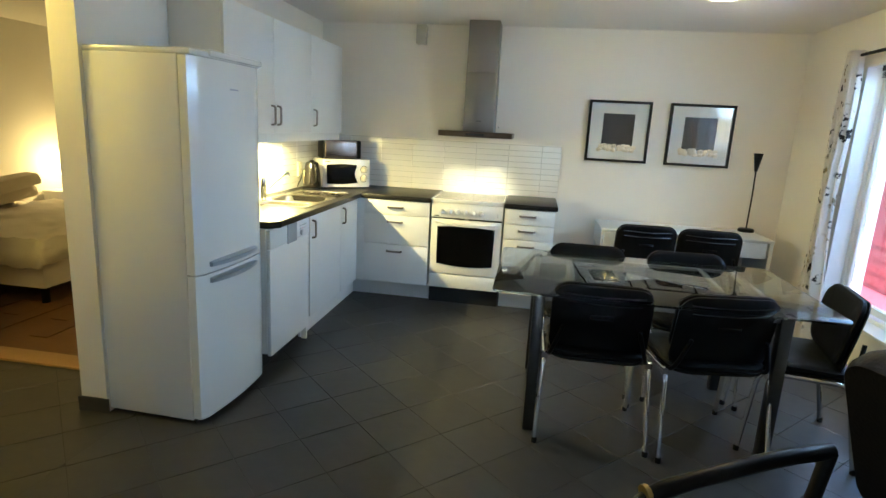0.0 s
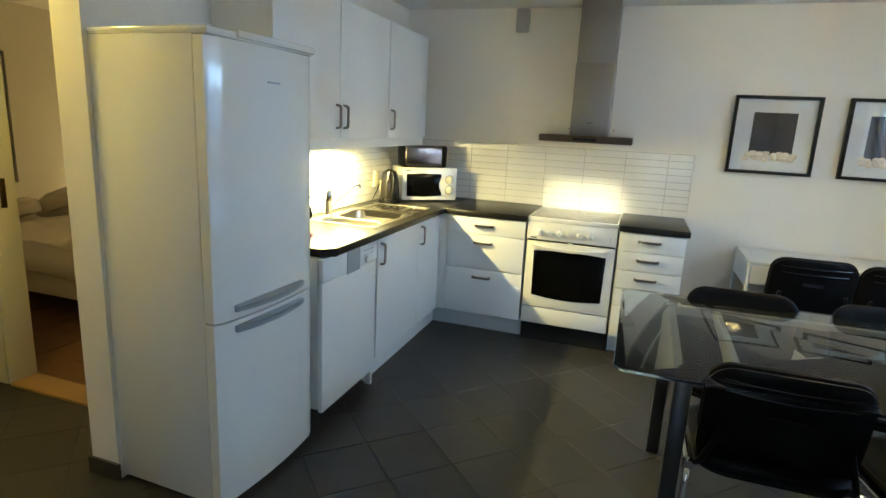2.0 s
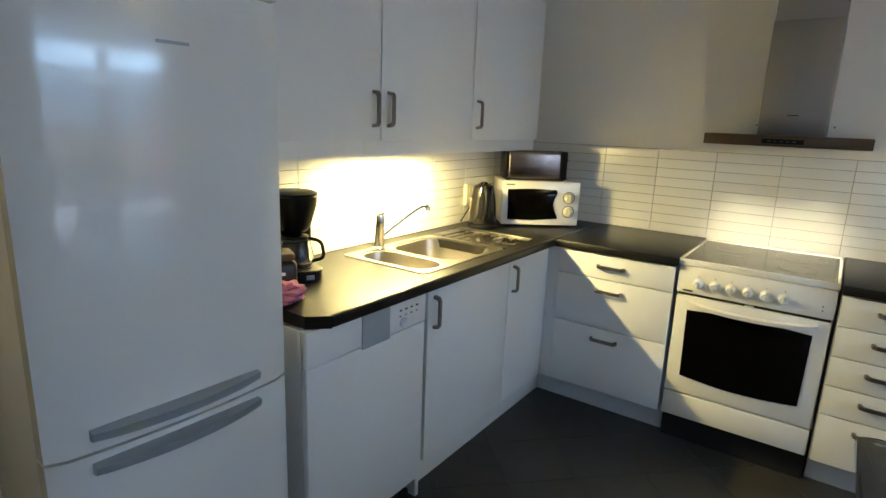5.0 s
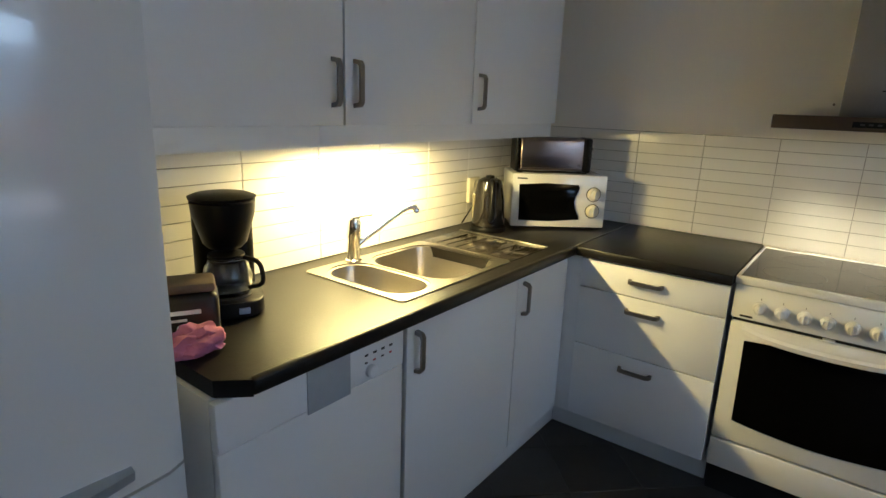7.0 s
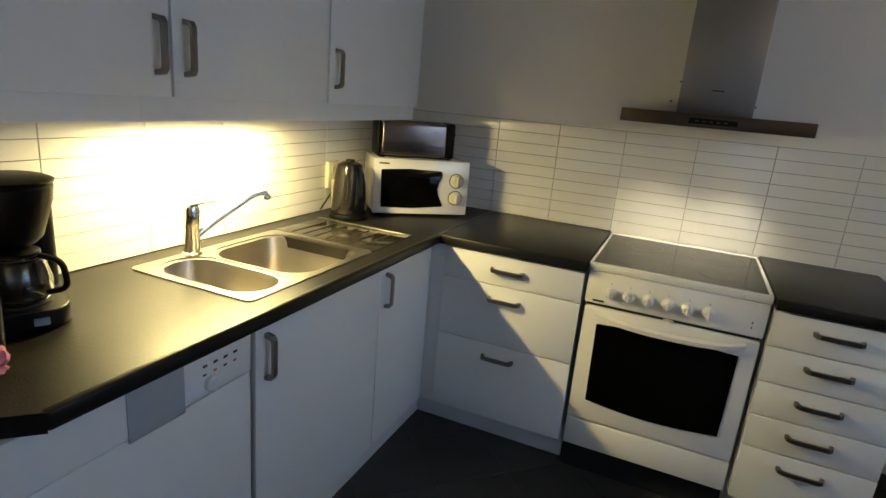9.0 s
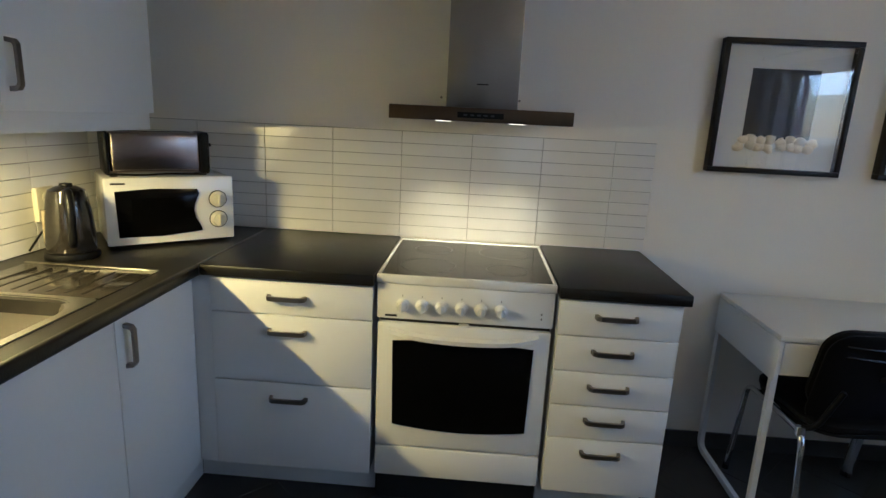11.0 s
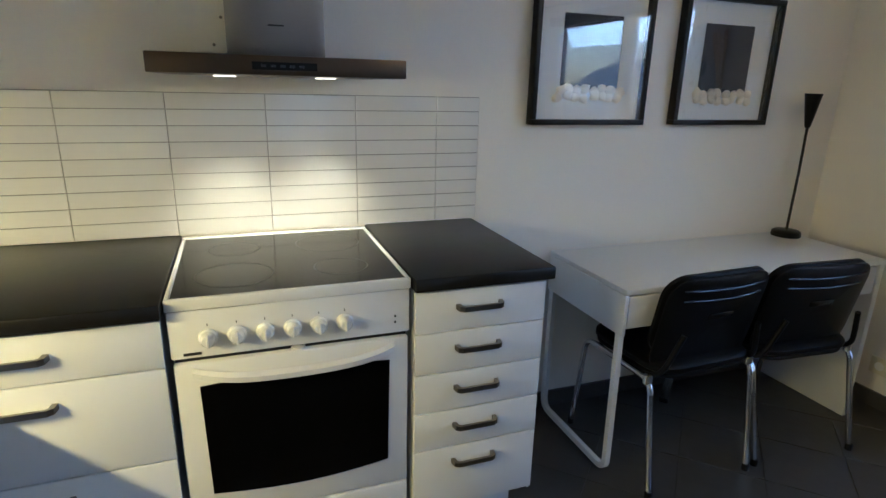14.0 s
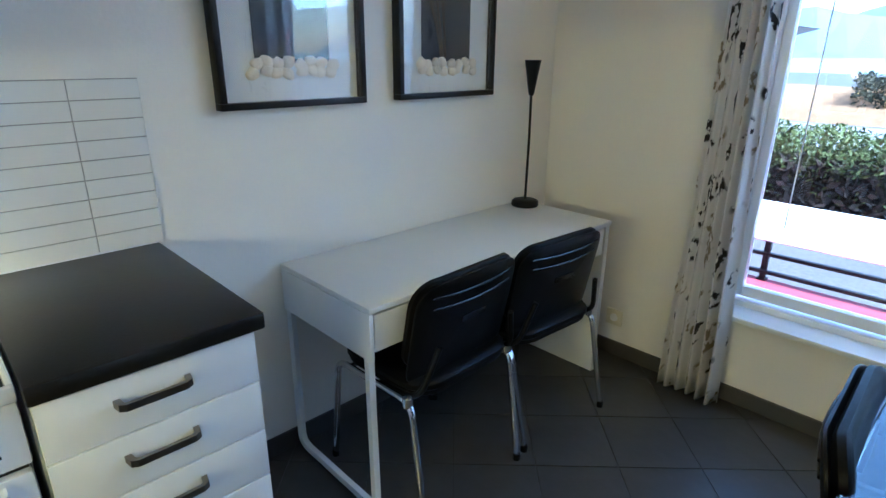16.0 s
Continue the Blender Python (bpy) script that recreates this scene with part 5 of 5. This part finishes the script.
for z in (0.165, 0.088):
    d = part("dial", lathe(bmesh.new(), [(0.030, 0), (0.030, 0.006), (0.024, 0.009), (0.022, 0.024), (0.003, 0.026)], 28), M_CREAM, fr, "round cream dial")
    d.matrix_basis = pose(0.158, -0.004, z, 90)
    rg = part("dial_ring", lathe(bmesh.new(), [(0.0335, 0), (0.0335, 0.0015), (0.0305, 0.0018)], 28), M_RING, fr)
    rg.matrix_basis = pose(0.158, -0.0042, z, 90)
    part("grip", box(bmesh.new(), -0.0045, 0.0045, -0.021, 0.021, 0.02, 0.032, bevel=0.002), M_CREAM, d)
part("maker_mark", box(bmesh.new(), -0.195, -0.150, -0.0052, -0.0035, 0.228, 0.234), M_RING, fr)
for x in (-0.18, 0.18):
    for y in (0.04, 0.24):
        part("foot", cyl(bmesh.new(), (x, y, -0.0005), (x, y, 0.012), 0.014, n=12), M_BLACK, m)

t = thing("long_slot_toaster", (-0.845, -0.385, WZ + 0.250), "long slot toaster with brushed steel sides and black ends", "toaster", turn=40)
M_TST = material("brown_tinted_steel", (0.30, 0.25, 0.23), 0.22, metal=1.0, scale=50, vary=0.06, stretch=(12, 1, 1))
part("steel_shell", box(bmesh.new(), -0.158, 0.142, 0.0, 0.13, 0.012, 0.158, bevel=0.014, seg=3), M_TST, t)
for x0, x1 in ((-0.178, -0.1585), (0.1425, 0.175)):
    part("end_cap", box(bmesh.new(), x0, x1, -0.003, 0.133, 0.006, 0.162, bevel=0.010), M_BLACK, t)
# no opening is cut; a black strip draws the slot's dark inside
part("slot", box(bmesh.new(), -0.13, 0.115, 0.045, 0.085, 0.1575, 0.1595), M_BLACKMAT, t)
part("lever", box(bmesh.new(), 0.1755, 0.195, 0.055, 0.085, 0.105, 0.118, bevel=0.003), M_BLACK, t)
part("browning_dial", cyl(bmesh.new(), (0.1755, 0.07, 0.06), (0.188, 0.07, 0.06), 0.013, n=16), M_BLACK, t)
for x in (-0.15, 0.15):
    part("foot", box(bmesh.new(), x - 0.012, x + 0.012, 0.01, 0.12, 0.0, 0.006), M_BLACK, t)
part("cord", tube(bmesh.new(), [(-0.17, 0.0, 0.01), (-0.06, -0.010, 0.006), (0.02, -0.008, 0.010), (0.13, -0.006, 0.006)], 0.0035, 8, 0.05), M_BLACK, t)

kt = thing("electric_kettle", (-1.015, -0.645, WZ), "glossy black cordless electric kettle with grey stripe", "kettle", turn=-50)
part("base", lathe(bmesh.new(), [(0.080, 0), (0.082, 0.006), (0.078, 0.020), (0.06, 0.024)], 32), M_BLACK, kt)
bm = bmesh.new()
rings = []
for sx, sy, z, ox in ((0.072, 0.072, 0.025, 0), (0.074, 0.074, 0.05, 0), (0.068, 0.068, 0.14, 0.0), (0.060, 0.058, 0.205, -0.003), (0.056, 0.052, 0.222, -0.004), (0.030, 0.030, 0.234, -0.004)):
    rings.append([bm.verts.new((ox + sx * math.cos(2 * math.pi * i / 28) - (0.022 if abs(i - 14) < 2 and z > 0.18 else 0), sy * math.sin(2 * math.pi * i / 28), z)) for i in range(28)])
for a, b_ in zip(rings, rings[1:]):
    for i in range(28):
        j = (i + 1) % 28
        bm.faces.new((a[i], a[j], b_[j], b_[i]))
bm.faces.new(list(reversed(rings[0]))), bm.faces.new(rings[-1])
part("body", bm, material("glossy_black_kettle", (0.014, 0.012, 0.010), 0.12, vary=0.05, bump=0.0), kt)
part("handle", tube(bmesh.new(), [(0.045, 0, 0.222), (0.085, 0, 0.225), (0.115, 0, 0.16), (0.105, 0, 0.07), (0.070, 0, 0.055)], 0.0125, 10, 0.04), M_BLACK, kt)
part("water_gauge", box(bmesh.new(), -0.012, 0.012, -0.0745, -0.060, 0.05, 0.16, bevel=0.003), material("smoky_gauge", (0.26, 0.22, 0.14), 0.2), kt, "pale translucent water gauge")
part("lid_knob", lathe(bmesh.new(), [(0.02, 0.232), (0.018, 0.243), (0.004, 0.245)], 16, (-0.004, 0, 0)), M_BLACK, kt)
so = thing("kitchen_wall_socket", (XL + 0.011, -0.565, 1.06), "cream double socket on the tiled wall", "socket")
part("plate", box(bmesh.new(), 0.0, 0.020, -0.042, 0.042, -0.058, 0.058, bevel=0.005), M_CREAM, so)
for z in (-0.024, 0.024):
    o = part("outlet", lathe(bmesh.new(), [(0.019, 0), (0.019, 0.003), (0.016, 0.0035), (0.015, 0.001)], 20), M_CREAM, so)
    o.matrix_basis = pose(0.020, 0, z, 0, 90, 0)
part("plug_cord", tube(bmesh.new(), [(0.035, -0.004, -0.03), (0.05, -0.06, -0.07), (0.045, -0.13, -0.135)], 0.0035, 8, 0.04), M_BLACK, so)

# coffee maker
c = thing("coffee_maker", (-0.99, -1.95, WZ), "black drip coffee maker with glass jug", "coffee maker", turn=62)
c.scale = (0.9, 0.9, 0.9)
part("base", prism(bmesh.new(), rounded(0.19, 0.25, 0.06), pose(0, 0, 0.0), 0.045, 0.006), M_BLACK, c)
part("warming_plate", lathe(bmesh.new(), [(0.065, 0.0455), (0.065, 0.049), (0.055, 0.050)], 28, (0, -0.035, 0)), M_BLACKMAT, c)
part("tower", prism(bmesh.new(), rounded(0.17, 0.085, 0.035), pose(0, 0.078, 0.0455), 0.245, 0.004), M_BLACK, c)
bm = bmesh.new()
part("filter_holder", lathe(bm, [(0.045, 0.185), (0.060, 0.200), (0.085, 0.285), (0.088, 0.318), (0.080, 0.322)], 32, (0, -0.025, 0)), M_BLACK, c)
part("lid", lathe(bmesh.new(), [(0.090, 0.3225), (0.092, 0.330), (0.075, 0.337), (0.01, 0.339)], 32, (0, -0.012, 0)), M_BLACK, c)
jug = part("jug", lathe(bmesh.new(), [(0.058, 0.0505), (0.068, 0.065), (0.070, 0.095), (0.060, 0.135), (0.048, 0.155), (0.052, 0.160), (0.046, 0.157), (0.056, 0.135), (0.066, 0.095), (0.064, 0.067), (0.050, 0.055)], 32, (0, -0.035, 0)), M_PANE, c, "clear glass jug")
part("jug_lid", lathe(bmesh.new(), [(0.050, 0.161), (0.050, 0.168), (0.02, 0.176)], 28, (0, -0.035, 0)), M_BLACK, jug)
part("jug_handle", tube(bmesh.new(), [(0.045, -0.07, 0.162), (0.085, -0.105, 0.155), (0.092, -0.112, 0.09), (0.055, -0.08, 0.075)], 0.007, 8, 0.03), M_BLACK, jug)
part("jug_band", lathe(bmesh.new(), [(0.0505, 0.146), (0.0515, 0.149), (0.0505, 0.154)], 28, (0, -0.035, 0)), M_BLACK, jug)
part("switch", box(bmesh.new(), 0.02, 0.05, -0.1285, -0.120, 0.012, 0.030, bevel=0.002), material("blue_lit_switch", (0.25, 0.32, 0.42), 0.3), c, "pale blue switch")

# packet and cloth
pk = thing("dark_food_packet", (-0.905, -2.125, WZ), "dark folded food packet with pale print", "packet", turn=-28)
part("packet", box(bmesh.new(), -0.055, 0.055, -0.085, 0.085, 0.0, 0.105, bevel=0.016, seg=3), material("dark_foil_packet", (0.008, 0.007, 0.006), 0.35, scale=18, vary=0.3, bump=0.1), pk)
part("folded_top", box(bmesh.new(), -0.045, 0.045, -0.080, 0.080, 0.1055, 0.130, bevel=0.010), material("brown_paper_fold", (0.10, 0.07, 0.05), 0.6, scale=18, vary=0.3, bump=0.1), pk)
part("print_bar", box(bmesh.new(), 0.0545, 0.0562, -0.055, 0.045, 0.062, 0.072), M_MAT, pk)
part("print_bar", box(bmesh.new(), 0.0545, 0.0562, -0.055, 0.015, 0.046, 0.052), M_MAT, pk)
part("print_dot", cyl(bmesh.new(), (0.0545, 0.0, 0.030), (0.0562, 0.0, 0.030), 0.008, n=16), M_MAT, pk)
cl = thing("pink_cloth", (-0.775, -2.165, WZ), "crumpled pink cleaning cloth on the worktop", "cloth")
bm = bmesh.new()
bmesh.ops.create_icosphere(bm, subdivisions=4, radius=1)
for v in bm.verts:
    k = 1 + 0.35 * noise.noise(v.co * 2.3) + 0.18 * noise.noise(v.co * 6)
    v.co = Vector((v.co.x * 0.045 * k, v.co.y * 0.065 * k, max(0.0, 0.028 + v.co.z * 0.036 * k)))
part("cloth", bm, material("pink_cloth", (0.40, 0.13, 0.24), 0.9, scale=90, vary=0.1, bump=0.08), cl)

# ---- wall tiles, floor tiles and planks, each a piece of its own ----
TW, TH, TZ0 = 0.2935, 0.0499, 0.9035


def slab(bm, poly, z0, z1, bevel):
    lo = [bm.verts.new((x, y, z0)) for x, y in poly]
    hi0 = [bm.verts.new((x, y, z1 - bevel)) for x, y in poly]
    cx, cy = sum(p[0] for p in poly) / len(poly), sum(p[1] for p in poly) / len(poly)
    hi1 = []
    for x, y in poly:
        d = math.hypot(x - cx, y - cy) or 1
        hi1.append(bm.verts.new((x - (x - cx) / d * bevel * 1.4, y - (y - cy) / d * bevel * 1.4, z1)))
    n = len(poly)
    for i in range(n):
        j = (i + 1) % n
        bm.faces.new((lo[i], lo[j], hi0[j], hi0[i]))
        bm.faces.new((hi0[i], hi0[j], hi1[j], hi1[i]))
    bm.faces.new(hi1)
    return bm


tile_meshes = {}


def wall_tile(parent, w, m4):
    key = round(w, 3)
    if key not in tile_meshes:
        h = TH - 0.0022
        tile_meshes[key] = mesh_of("tile", slab(bmesh.new(), [(0, 0), (w, 0), (w, h), (0, h)], 0.0, 0.0065, 0.0012), M_WTILE)
    o = new("tile", tile_meshes[key])
    o.parent = parent
    o.matrix_basis = m4


bs1 = structure("backsplash_north", B(XL + 0.0105, 1.037, -0.004, -0.0008, TZ0, TZ0 + 9 * TH + 0.001), M_WGROUT, "white oblong glazed tiles with grey joints", "tiling")
bs2 = structure("backsplash_west", B(XL + 0.0008, XL + 0.004, -2.27, -0.0115, TZ0, TZ0 + 9 * TH + 0.001), M_WGROUT, "white oblong glazed tiles with grey joints", "tiling")
GAPW = 0.0022
for r in range(9):
    z = TZ0 + r * TH + 0.001
    x = 0.285 - 5 * TW
    while x < 1.036:
        a, b_ = max(x + GAPW / 2, XL + 0.0115), min(x + TW - GAPW / 2, 1.036)
        if b_ - a > 0.01:
            wall_tile(bs1, b_ - a, pose(a, -0.004, z, 90))
        x += TW
    y = -0.0115
    while y > -2.269:
        a, b_ = y - GAPW / 2, max(y - TW + GAPW / 2, -2.269)
        if a - b_ > 0.01:
            wall_tile(bs2, a - b_, pose(XL + 0.004, b_, z) @ Matrix(((0, 0, 1, 0), (1, 0, 0, 0), (0, 1, 0, 0), (0, 0, 0, 1))))
        y -= TW


def clip(poly, x0, x1, y0, y1):
    for ax, val, sign in ((0, x0, 1), (0, x1, -1), (1, y0, 1), (1, y1, -1)):
        out = []
        for p, q in zip(poly, poly[1:] + poly[:1]):
            dp, dq = sign * (p[ax] - val), sign * (q[ax] - val)
            if dp >= 0:
                out.append(p)
            if dp * dq < 0:
                t_ = dp / (dp - dq)
                out.append((p[0] + t_ * (q[0] - p[0]), p[1] + t_ * (q[1] - p[1])))
        poly = out
        if not poly:
            return poly
    return poly


FT, JOINT = 0.302, 0.0026
half = (FT - JOINT) / math.sqrt(2)
whole = [(half, 0), (0, half), (-half, 0), (0, -half)]
whole_mesh = mesh_of("floor_tile", slab(bmesh.new(), whole, -0.003, 0.0, 0.0006), M_FLOOR)
rest = bmesh.new()
u = FT / math.sqrt(2)
for rect, owner in (((SX - 0.15, XR - 0.001, SOUTH, -0.001), floor), ((WEST, SX - 0.1505, SY, HALLY - 0.02), hall_floor)):
    for i in range(-40, 41):
        for j in range(-40, 41):
            cx, cy = 1.96 + (i + j) * u, -0.711 + u + (i - j) * u
            if not (rect[0] - u < cx < rect[1] + u and rect[2] - u < cy < rect[3] + u):
                continue
            poly = clip([(cx + x, cy + y) for x, y in whole], *rect)
            if len(poly) < 3:
                continue
            area2 = abs(sum(p[0] * q[1] - q[0] * p[1] for p, q in zip(poly, poly[1:] + poly[:1])))
            if area2 < 0.0008:
                continue
            if owner is floor and cy < -5.3 or owner is hall_floor and cx < -2.9:
                slab(rest, poly, -0.003, 0.0, 0.0006)
                continue
            if len(poly) == 4 and abs(area2 - 4 * half * half) < 1e-4:
                o = new("floor_tile", whole_mesh)
                o.matrix_basis = pose(cx, cy, 0)
            else:
                o = new("floor_tile", mesh_of("floor_tile", slab(bmesh.new(), poly, -0.003, 0.0, 0.0006), M_FLOOR))
            o.parent = owner
o = new("far_floor_tiles", mesh_of("far_floor_tiles", rest, M_FLOOR))
o.parent = floor
o["kind"] = "stuff"

pm = mesh_of("plank", slab(bmesh.new(), [(0, 0), (0.127, 0), (0.127, 1.2), (0, 1.2)], -0.004, 0.0, 0.001), M_WOODF)
for i in range(25):
    for j in range(2):
        o = new("plank", pm)
        o.parent = bed_floor
        o.matrix_basis = pose(-1.455 - (i + 1) * 0.129, -2.12 + j * 1.203 + 0.3 * (i % 3), 0)
